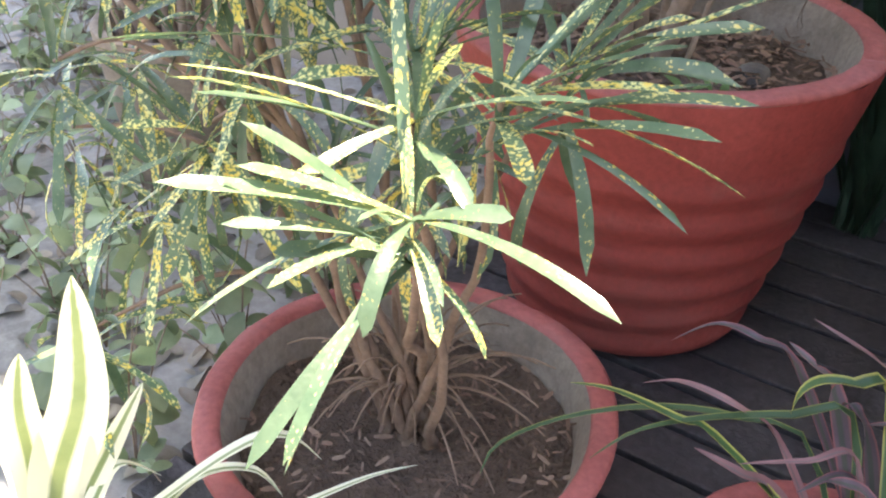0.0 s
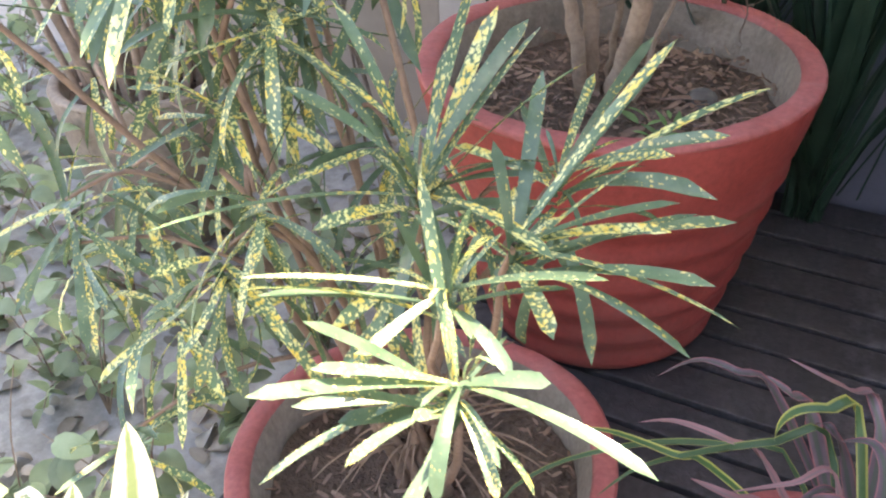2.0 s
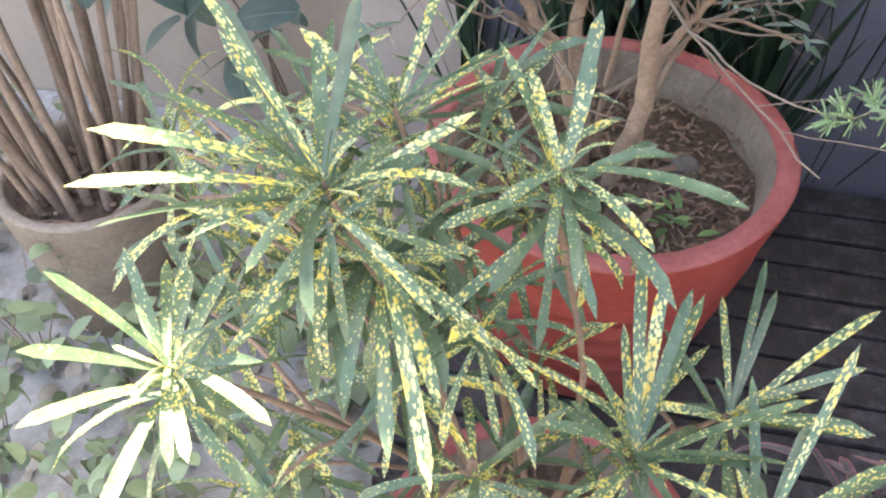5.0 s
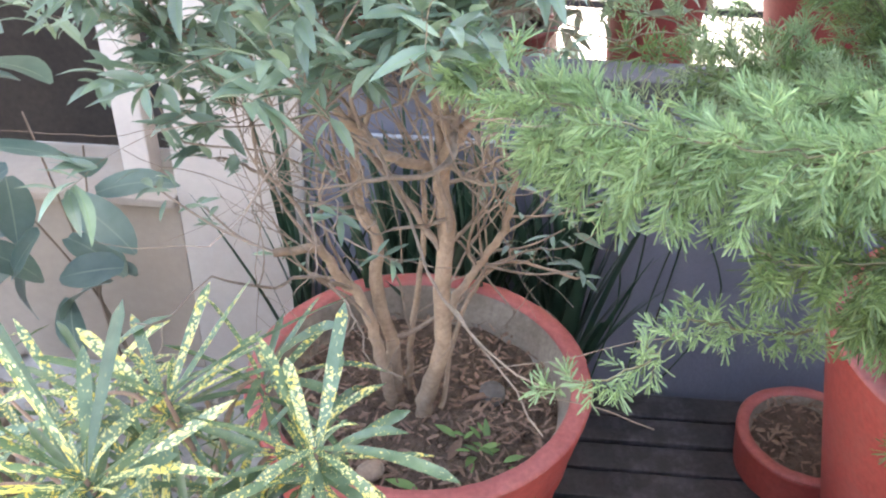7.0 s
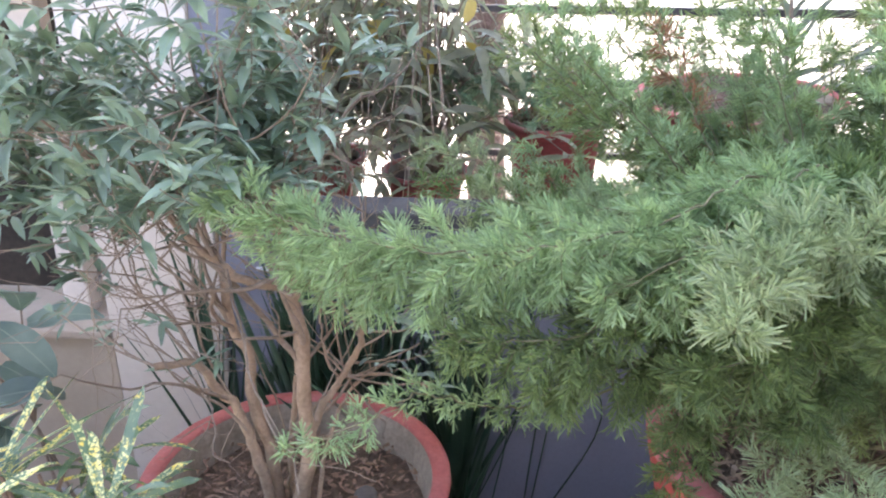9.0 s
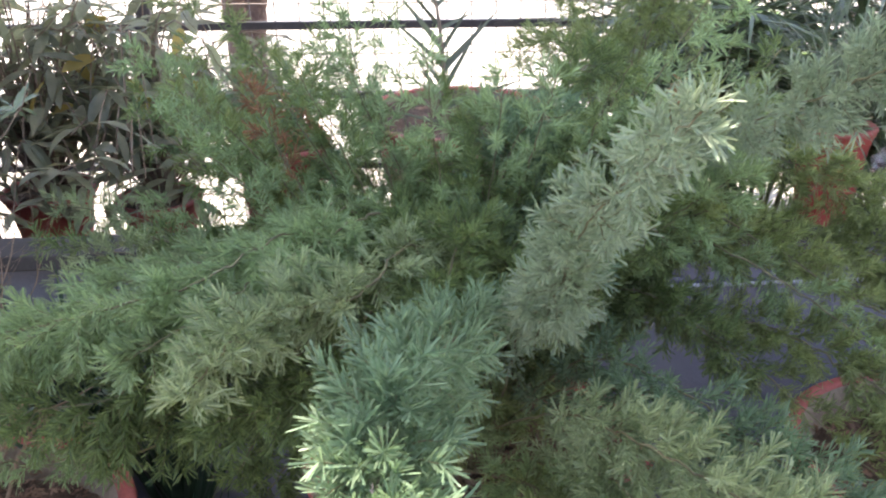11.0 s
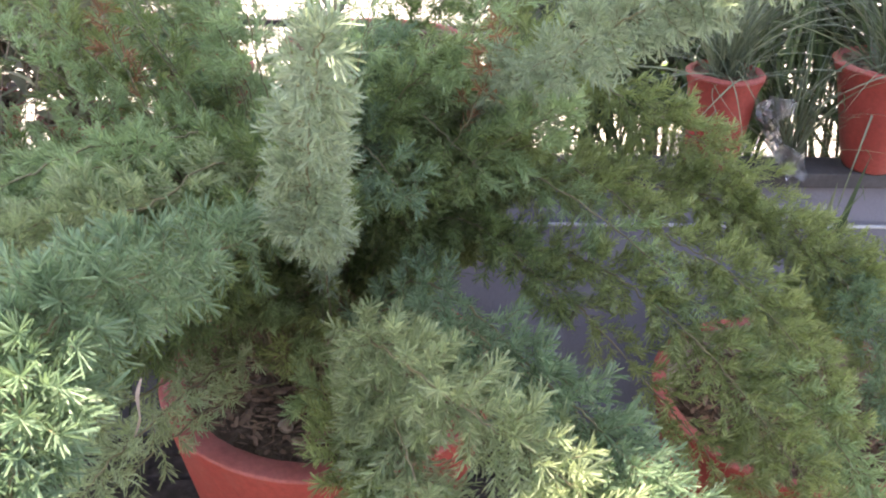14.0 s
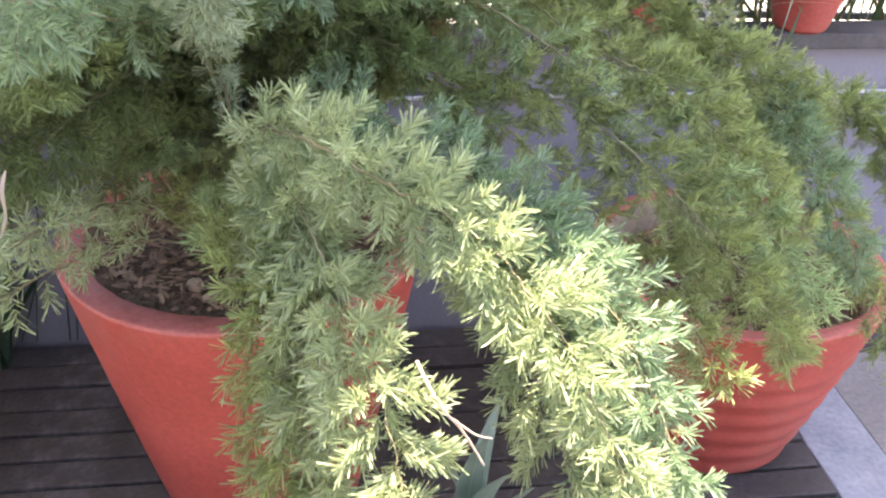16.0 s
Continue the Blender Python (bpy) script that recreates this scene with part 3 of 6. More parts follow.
TIPS_ABOVE = [(0.070, -0.695, 0.518, 15), (0.072, -0.690, 0.505, 20), (0.068, -0.700, 0.512, 35), (0.114, -0.690, 0.473, 25), (0.180, -0.655, 0.472, 50), (0.148, -0.629, 0.539, 10), (0.210, -0.623, 0.514, 25), (0.193, -0.624, 0.505, 20), (0.103, -0.624, 0.519, 15)]
TIPS_RIGHT = [(0.187, -0.468, 0.560, 15), (0.237, -0.497, 0.475, 25), (0.222, -0.520, 0.490, 25), (0.215, -0.545, 0.492, 30), (0.205, -0.540, 0.535, 15), (0.246, -0.577, 0.490, 30), (0.259, -0.575, 0.468, 30), (0.240, -0.583, 0.448, 40),
              (0.205, -0.605, 0.487, 35), (0.221, -0.560, 0.520, 20), (0.185, -0.621, 0.470, 35), (0.122, -0.494, 0.542, 10), (0.163, -0.509, 0.519, 15), (0.126, -0.565, 0.535, 20)]
TIPS_MID = [(0.041, -0.412, 0.565, 10), (0.091, -0.424, 0.536, 15), (0.061, -0.423, 0.544, 20), (0.082, -0.423, 0.539, 15), (0.009, -0.529, 0.577, 20), (0.007, -0.537, 0.535, 20), (-0.010, -0.558, 0.532, 30), (-0.014, -0.671, 0.499, 25),
            (0.027, -0.592, 0.466, 35), (0.128, -0.613, 0.456, 30), (0.137, -0.537, 0.501, 25), (0.159, -0.523, 0.563, 20), (0.156, -0.541, 0.514, 25), (0.172, -0.589, 0.488, 30), (0.037, -0.451, 0.522, 10)]
TIPS_FAR = [(0.141, -0.352, 0.511, 10), (0.151, -0.374, 0.500, 15), (0.227, -0.380, 0.500, 30), (0.165, -0.472, 0.498, 25), (0.204, -0.509, 0.513, 30), (0.187, -0.501, 0.499, 30), (0.111, -0.380, 0.491, 10), (0.059, -0.487, 0.476, 25), (0.103, -0.514, 0.454, 30), (0.215, -0.430, 0.490, 25)]
TIPS_HANGING = [(-0.127, -0.588, 0.555, 60), (-0.090, -0.619, 0.555, 50), (-0.069, -0.575, 0.555, 55), (-0.063, -0.627, 0.545, 60), (-0.043, -0.543, 0.580, 45), (-0.078, -0.493, 0.602, 35), (-0.180, -0.529, 0.610, 40), (-0.207, -0.610, 0.620, 40),
                (-0.191, -0.560, 0.611, 35), (-0.151, -0.555, 0.564, 60), (-0.191, -0.597, 0.606, 40), (-0.146, -0.457, 0.624, 10), (-0.178, -0.507, 0.621, 30), (-0.108, -0.530, 0.560, 65)]
TIPS_WEST = [(-0.285, -0.608, 0.667, 15), (-0.288, -0.646, 0.642, 15), (-0.275, -0.680, 0.621, 20), (-0.206, -0.661, 0.576, 30), (-0.197, -0.655, 0.575, 40), (-0.185, -0.617, 0.576, 70), (-0.158, -0.624, 0.578, 60), (-0.242, -0.629, 0.589, 50),
             (-0.284, -0.540, 0.619, 15), (-0.257, -0.537, 0.610, 10), (-0.243, -0.536, 0.604, 15), (-0.201, -0.559, 0.637, 15)]
TIPS_TOP = [(-0.239, -0.589, 0.757, 15), (-0.243, -0.614, 0.740, 20), (-0.232, -0.618, 0.718, 25), (-0.248, -0.445, 0.762, 10), (-0.212, -0.540, 0.766, 15), (-0.232, -0.446, 0.752, 5), (-0.153, -0.418, 0.747, 5), (-0.077, -0.504, 0.722, 25),
            (-0.201, -0.591, 0.690, 40), (-0.173, -0.586, 0.667, 30), (-0.171, -0.566, 0.672, 40), (-0.089, -0.511, 0.702, 20), (-0.218, -0.552, 0.756, 15), (-0.192, -0.563, 0.691, 30), (-0.172, -0.447, 0.730, 5)]
TIPS_YELLOW = [(0.085, -0.521, 0.704, 35), (-0.008, -0.405, 0.707, 5), (0.010, -0.488, 0.660, 50), (0.042, -0.517, 0.660, 50), (0.003, -0.524, 0.645, 40), (-0.078, -0.534, 0.670, 25), (-0.047, -0.413, 0.702, 5), (-0.094, -0.490, 0.713, 15),
               (-0.009, -0.380, 0.729, 10), (-0.050, -0.498, 0.660, 40), (-0.016, -0.522, 0.640, 60)]
TIPS_BACK = [(-0.010, -0.332, 0.698, 15), (-0.121, -0.342, 0.709, 15), (-0.172, -0.376, 0.701, 10), (-0.208, -0.453, 0.719, 20), (-0.058, -0.406, 0.707, 20), (-0.203, -0.401, 0.704, 10), (-0.164, -0.486, 0.660, 40), (-0.086, -0.345, 0.719, 5), (-0.053, -0.427, 0.701, 20)]
for k, ((c, w), ends) in enumerate(zip(SHOOTS, (TIPS_SUNLIT, TIPS_ABOVE, TIPS_RIGHT, TIPS_MID, TIPS_FAR, TIPS_HANGING, TIPS_WEST, TIPS_TOP, TIPS_YELLOW, TIPS_BACK))):
    for j, (x, y, z, bd) in enumerate(ends):
        g = random.Random(50 * k + j)
        leaf_to(croton, (c[0], c[1], c[2] - 0.010 * (j % 3)), (x, y, z), w * g.uniform(0.78, 1.12), bd, M_CROTON, twist=g.uniform(-45, 45))
    rosette(croton, (c[0], c[1], c[2] + 0.005), 7, ((c[0] + 0.02) * -0.6, (c[1] + 0.45) * -0.6), 0.42, 40 + k, (80, 20))
    if k > 2:
        rosette(croton, (c[0], c[1], c[2] - 0.012), 17 if k in (5, 7, 8, 9) else 9, (0, 0), 1.0, 340 + k, (45, -55), lower)

ROS = [c for c, w in SHOOTS] + [(-0.120, -0.395, 0.640), (-0.060, -0.560, 0.470), (-0.180, -0.450, 0.590)]
LOW = [
    (-0.14, -0.56, 0.33, 14), (-0.22, -0.50, 0.40, 12), (-0.08, -0.56, 0.40, 16), (-0.18, -0.38, 0.48, 16), (-0.10, -0.42, 0.52, 18), (-0.20, -0.58, 0.42, 10), (-0.25, -0.35, 0.56, 14), (-0.05, -0.38, 0.58, 14),
    (-0.26, -0.54, 0.34, 9), (-0.16, -0.62, 0.24, 10), (-0.32, -0.44, 0.36, 8), (-0.20, -0.40, 0.64, 22), (-0.06, -0.50, 0.56, 16), (-0.08, -0.37, 0.64, 20), (-0.12, -0.50, 0.48, 16), (-0.05, -0.55, 0.45, 14), (-0.27, -0.40, 0.50, 9),
    (-0.30, -0.30, 0.45, 12), (-0.24, -0.28, 0.52, 12), (-0.20, -0.32, 0.40, 10), (-0.29, -0.46, 0.46, 10), (-0.34, -0.34, 0.36, 9), (-0.03, -0.49, 0.36, 9), (0.04, -0.51, 0.40, 9), (-0.02, -0.43, 0.44, 10), (0.06, -0.46, 0.42, 8),
    (-0.36, -0.35, 0.54, 14), (-0.40, -0.26, 0.52, 14), (-0.30, -0.43, 0.56, 14), (-0.10, -0.44, 0.60, 14), (-0.17, -0.50, 0.61, 14), (-0.34, -0.24, 0.46, 10)]
for i, (x, y, z, n) in enumerate(LOW):
    rosette(croton, (x, y, z), n + 3, ((x + 0.02) * -0.8, (y + 0.45) * -0.8), 0.95, 140 + i, (60, -70) if z < 0.55 else (70, -45), lower)
tagged(lower.link("lower_foliage", M_CROTON, croton), kind="stuff")
hp = Heap()
ways = []
for i, q in enumerate(ROS):
    a = i * 2.4
    b0 = np.array((-0.003 + 0.016 * math.cos(a), -0.447 + 0.016 * math.sin(a), S1 - 0.01))
    e = np.array(q)
    pts = spline([b0, b0 * 0.85 + e * 0.15 + np.array((0.012 * math.cos(5 * a), 0.012 * math.sin(3 * a), 0.02)), b0 * 0.55 + e * 0.45 + np.array((0.02 * math.sin(3 * a), 0.02 * math.cos(4 * a), 0.05)), e], 16) + np.random.default_rng(i).normal(0, 0.0022, (16, 3))
    ways.append(pts)
    v, f = tube(pts, np.linspace(0.0056, 0.0018, 16), 7)
    hp.add(v - np.array(croton.location), f)
for i, q in enumerate(LOW):
    e = np.array(q[:3])
    c0 = min((w[k] for w in ways for k in range(4, 15)), key=lambda p: np.linalg.norm(p - e) + max(0, p[2] - e[2]) * 2)
    v, f = tube(spline([c0, c0 * 0.5 + e * 0.5 + np.array((0, 0, 0.02)), e], 9), np.linspace(0.0026, 0.0014, 9), 5)
    hp.add(v - np.array(croton.location), f)
for i in range(46):
    a, q = rnd.uniform(0, 6.28), rnd.uniform(0.03, 0.12)
    c0 = np.array((-0.003, -0.447, S1 + 0.09))
    e = c0 + np.array((q * math.cos(a), q * math.sin(a), rnd.uniform(-0.075, 0.02)))
    v, f = tube(bez(c0 - np.array((0, 0, 0.05)), c0 + (e - c0) * 0.5 + np.array((0, 0, 0.03)), e, 8), np.linspace(0.0016, 0.0007, 8), 5)
    hp.add(v - np.array(croton.location), f)
hp.link("stem", M_CANE, croton, "brown woody stems and dry leaf stalks")

# ---------- branching shrub ----------
shrub = base("shrub", 0, 0, S2, "bushy shrub with tan forked stems and narrow green leaves", "shrub")
twigs, trunks, tips = Heap(), Heap(), []


def limb(p, d, L, r, depth, g):
    """A crooked twig that forks until it is thin."""
    n = 6
    pts = [np.array(p, float)]
    d = np.array(d, float)
    for i in range(n):
        d = d + g.normal(0, 0.13, 3) + np.array((-0.01, -0.03, 0.055))
        d /= np.linalg.norm(d)
        pts.append(pts[-1] + d * L / n)
    if pts[-1][0] > 0.24 or pts[-1][1] < -0.45 or (pts[-1][2] < 0.68 and pts[-1][0] < -0.22):
        return
    v, f = tube(pts, np.linspace(r, r * 0.6, n + 1), 6 if depth < 2 else 4)
    twigs.add(v - np.array((0, 0, S2)), f)
    if depth >= 2:
        tips.append((pts[-1], d))
    if depth >= 4 or r < 0.0006:
        return
    for k in range(int(g.integers(2, 4))):
        i = n if k == 0 else int(g.integers(2, n + 1))
        nd = d + g.normal(0, 0.55, 3)
        nd /= np.linalg.norm(nd)
        limb(pts[i], nd, L * g.uniform(0.55, 0.9), r * 0.6 * g.uniform(0.75, 1.0), depth + 1, g)


g2 = np.random.default_rng(21)
STEMS = [  # points along each main stem, thickness at the foot and at the end
    ([(0.012, -0.030, S2 - 0.01), (0.014, -0.035, 0.316), (0.033, -0.035, 0.399), (0.032, -0.035, 0.476), (0.036, -0.035, 0.576), (0.030, -0.04, 0.643), (0.043, -0.05, 0.70)], 0.0115, 0.0085),
    ([(-0.022, 0.0, S2 - 0.01), (-0.029, 0.0, 0.30), (-0.031, 0.0, 0.369), (-0.051, 0.0, 0.466), (-0.047, 0.0, 0.53), (-0.068, 0.0, 0.579), (-0.072, 0.0, 0.643)], 0.0105, 0.0055),
    ([(-0.032, -0.015, S2 - 0.01), (-0.036, -0.02, 0.326), (-0.047, -0.02, 0.395), (-0.063, -0.02, 0.449), (-0.095, -0.02, 0.494), (-0.111, -0.03, 0.533), (-0.16, -0.05, 0.540)], 0.009, 0.005),
    ([(0.032, -0.03, 0.41), (0.045, 0.0, 0.455), (0.068, 0.02, 0.484), (0.099, 0.02, 0.543), (0.110, 0.02, 0.615)], 0.006, 0.004),
    ([(0.033, -0.04, 0.655), (-0.016, -0.08, 0.685), (-0.062, -0.09, 0.730), (-0.105, -0.10, 0.795)], 0.006, 0.004),
    ([(-0.01, 0.01, S2 - 0.01), (-0.012, 0.03, 0.36), (0.0, 0.05, 0.48), (0.0, 0.06, 0.60)], 0.005, 0.003),
    ([(0.043, -0.05, 0.69), (0.025, -0.07, 0.75), (0.0, -0.11, 0.80)], 0.0075, 0.004), ([(0.043, -0.05, 0.69), (0.07, -0.06, 0.74), (0.08, -0.09, 0.80)], 0.0065, 0.004),
    ([(0.035, -0.03, 0.30), (0.05, 0.03, 0.40), (0.10, 0.06, 0.47), (0.20, 0.05, 0.46)], 0.0035, 0.0018),
]
for k, (way, r0, r1) in enumerate(STEMS):
    C = spline(way, 26) + g2.normal(0, 0.0011, (26, 3))
    R = np.linspace(r0, r1, 26) * (1 + g2.normal(0, 0.04, 26))
    v, f = tube(C, R, 10)
    trunks.add(v - np.array((0, 0, S2)), f)
    for q in range(3 if k in (8,) else 7):
        i = 25 if q < 2 else int(g2.integers(9, 26))
        T = C[min(25, i + 1)] - C[i - 2]
        nd = T / np.linalg.norm(T) + g2.normal(0, 0.5, 3) + np.array((-0.12, -0.1, 0.15))
        limb(C[i], nd / np.linalg.norm(nd), g2.uniform(0.12, 0.22), r1 * g2.uniform(0.45, 0.7), 0, g2)
trunks.link("trunk", M_BARK, shrub, "tan forked woody stems")
tagged(twigs.link("branch", M_TWIG, shrub, "thin grey-brown twigs"), kind="stuff")
SL = [leaf_data("shrub_leaf", blade(0.047 + 0.006 * (i % 3), 0.0125 + 0.002 * (i % 2), lance, (25, 45, 10, 60)[i % 4], 0.3, 7, (0, 20, -15)[i % 3], 0.03), M_SHRUB) for i in range(6)]
rest, rest_twigs, count = Heap(), Heap(), 0
SLB = [blade(0.047 + 0.006 * (i % 3), 0.0125 + 0.002 * (i % 2), lance, (25, 45, 10, 60)[i % 4], 0.3, 4) for i in range(6)]
tips.sort(key=lambda q: q[0][1])
for (p, d) in tips:
    low = p[2] < (0.79 if p[0] > -0.18 else 0.69) + 0.25 * max(0.0, p[0] + 0.05) + 0.28 * max(0.0, -p[1] - 0.10)
    if (low and rnd.random() < 0.955) or p[1] > 0.3 or p[1] < -0.40 or (p[0] > 0.08 and rnd.random() < 0.8):
        continue
    az0, el0 = math.degrees(math.atan2(d[1], d[0])), math.degrees(math.asin(max(-1, min(1, d[2]))))
    for k in range(rnd.randint(7, 11)):
        m = aim(Vector(p) - Vector(d) * rnd.uniform(0, 0.035), az0 + rnd.uniform(-110, 110), el0 * 0.3 + rnd.uniform(-30, 45), rnd.uniform(-30, 30), rnd.uniform(0.45, 0.86) * (0.65 if low else 1.0))
        if count < 300:
            leaf_at(SL[rnd.randrange(6)], shrub, m)
            count += 1
        else:
            put(rest, SLB[rnd.randrange(6)], Matrix.Translation((0, 0, -S2)) @ m)
for (x, y, z) in ((0.162, 0.08, 0.574), (0.195, 0.06, 0.465), (0.221, 0.08, 0.560), (0.13, 0.05, 0.50), (0.10, 0.03, 0.58), (-0.30, -0.02, 0.60), (-0.26, 0.02, 0.55), (0.175, 0.07, 0.52), (-0.16, 0.0, 0.50)):
    # small leafy sprigs low on the stems
    for k in range(8):
        put(rest, SLB[k % 6], Matrix.Translation((0, 0, -S2)) @ aim((x + rnd.uniform(-0.02, 0.02), y + rnd.uniform(-0.02, 0.02), z + rnd.uniform(-0.02, 0.02)), k * 137, rnd.uniform(-30, 30), rnd.uniform(-30, 30), rnd.uniform(0.45, 0.75)))
    c0 = min((c for way, a, b in STEMS[:6] for c in spline(way, 12)), key=lambda c: np.linalg.norm(c - np.array((x, y, z - 0.04))))
    v, f = tube(spline([c0, (c0 + np.array((x, y, z))) / 2 + np.array((0, 0, -0.01)), (x, y, z)], 9), np.linspace(0.0022, 0.001, 9), 5)
    rest_twigs.add(v - np.array((0, 0, S2)), f)
tagged(rest_twigs.link("sprig_stem", M_TWIG, shrub), kind="stuff")
tagged(rest.link("crown", M_SHRUB, shrub), kind="stuff")


# ---------- feathery ferns ----------
def needles(heap, P, D, L, W, g):
    """Flat pointed needles: places P, directions D (n x 3), lengths L."""
    n = len(P)
    S = np.cross(D, g.normal(0, 1, (n, 3)))
    S /= np.linalg.norm(S, axis=1)[:, None] + 1e-9
    L, W = L[:, None], W[:, None]
    v = np.stack([P - S * W * 0.6, P + D * L * 0.86 - S * W, P + D * L, P + D * L * 0.86 + S * W, P + S * W * 0.6], 1).reshape(-1, 3)
    f = np.arange(5 * n).reshape(-1, 5)
    heap.add(v, f)


def frond(plant, way, spread=0.04, seed=0, material=None, density=1.0, bare=0.18, droop=0.0, needle=0.0148):
    """One arching feathery shoot: a wiry stem, short side twigs all round it, each set with fine needles."""
    material = material or M_FERN_SHADED
    g = np.random.default_rng(seed)
    o = np.array(plant.location)
    way = [np.array(q, float) for q in way]
    ln = sum(np.linalg.norm(way[k + 1] - way[k]) for k in range(len(way) - 1))
    n = max(12, int(ln / 0.012))
    C = spline(way, n) + g.normal(0, 0.0012, (n, 3))
    hs, hn = Heap(), Heap()
    v, f = tube(C - o, np.linspace(0.0015, 0.0006, n), 5)
    hs.add(v, f)
    m = int(ln * (1 - bare) / 0.0053 * density)
    T = np.gradient(C, axis=0)
    T /= np.linalg.norm(T, axis=1)[:, None]
    Ps, Ds, Ls = [], [], []
    for k in range(m):
        t = bare + (1 - bare) * (k + g.uniform(0, 1)) / m
        q = t * (n - 1)
        i = min(n - 2, int(q))
        c = C[i] + (C[i + 1] - C[i]) * (q - i)
        tv = T[i]
        rdir = g.normal(0, 1, 3)
        rdir -= tv * (rdir @ tv)
        rdir /= np.linalg.norm(rdir) + 1e-9
        d = tv * g.uniform(0.35, 0.8) + rdir + np.array((0, 0, -droop))
        d /= np.linalg.norm(d)
        env = min(1.0, 0.35 + (1 - t) * 3.2) * min(1.0, 0.5 + (t - bare) * 4)
        bl = spread * env * g.uniform(0.55, 1.15)
        nn = max(3, int(bl / 0.0031))
        s = np.linspace(0.08, 1, nn)[:, None] ** 0.62
        pts = c + d * bl * s + np.array((0, 0, -0.25 * droop)) * bl * s ** 2 + g.normal(0, 0.0007, (nn, 3))
        if nn > 4 and k % 2 == 0:
            v, f = tube(pts[::max(1, nn // 4)] - o, np.full(len(pts[::max(1, nn // 4)]), 0.0005), 3)
            hs.add(v, f)
        for w in range(5):
            rr = g.normal(0, 1, (nn, 3))
            rr -= (rr @ d)[:, None] * d
            rr /= np.linalg.norm(rr, axis=1)[:, None] + 1e-9
            nd = d * g.uniform(0.55, 1.0, (nn, 1)) + rr * g.uniform(0.5, 0.95, (nn, 1)) + np.array((0, 0, 0.1))
            nd /= np.linalg.norm(nd, axis=1)[:, None]
            Ps.append(pts)
            Ds.append(nd)
            Ls.append(0.65 + 0.55 * s[:, 0])
    P, D = np.concatenate(Ps), np.concatenate(Ds)
    L = needle * np.concatenate(Ls) * g.uniform(0.75, 1.15, len(P))
    needles(hn, P - o, D, L, 0.00060 * g.uniform(0.8, 1.25, len(P)), g)
    st = hs.link("stem", M_GREENSTEM, plant)
    tagged(hn.link("frond", material, st, smooth=False), kind="stuff")
    return st


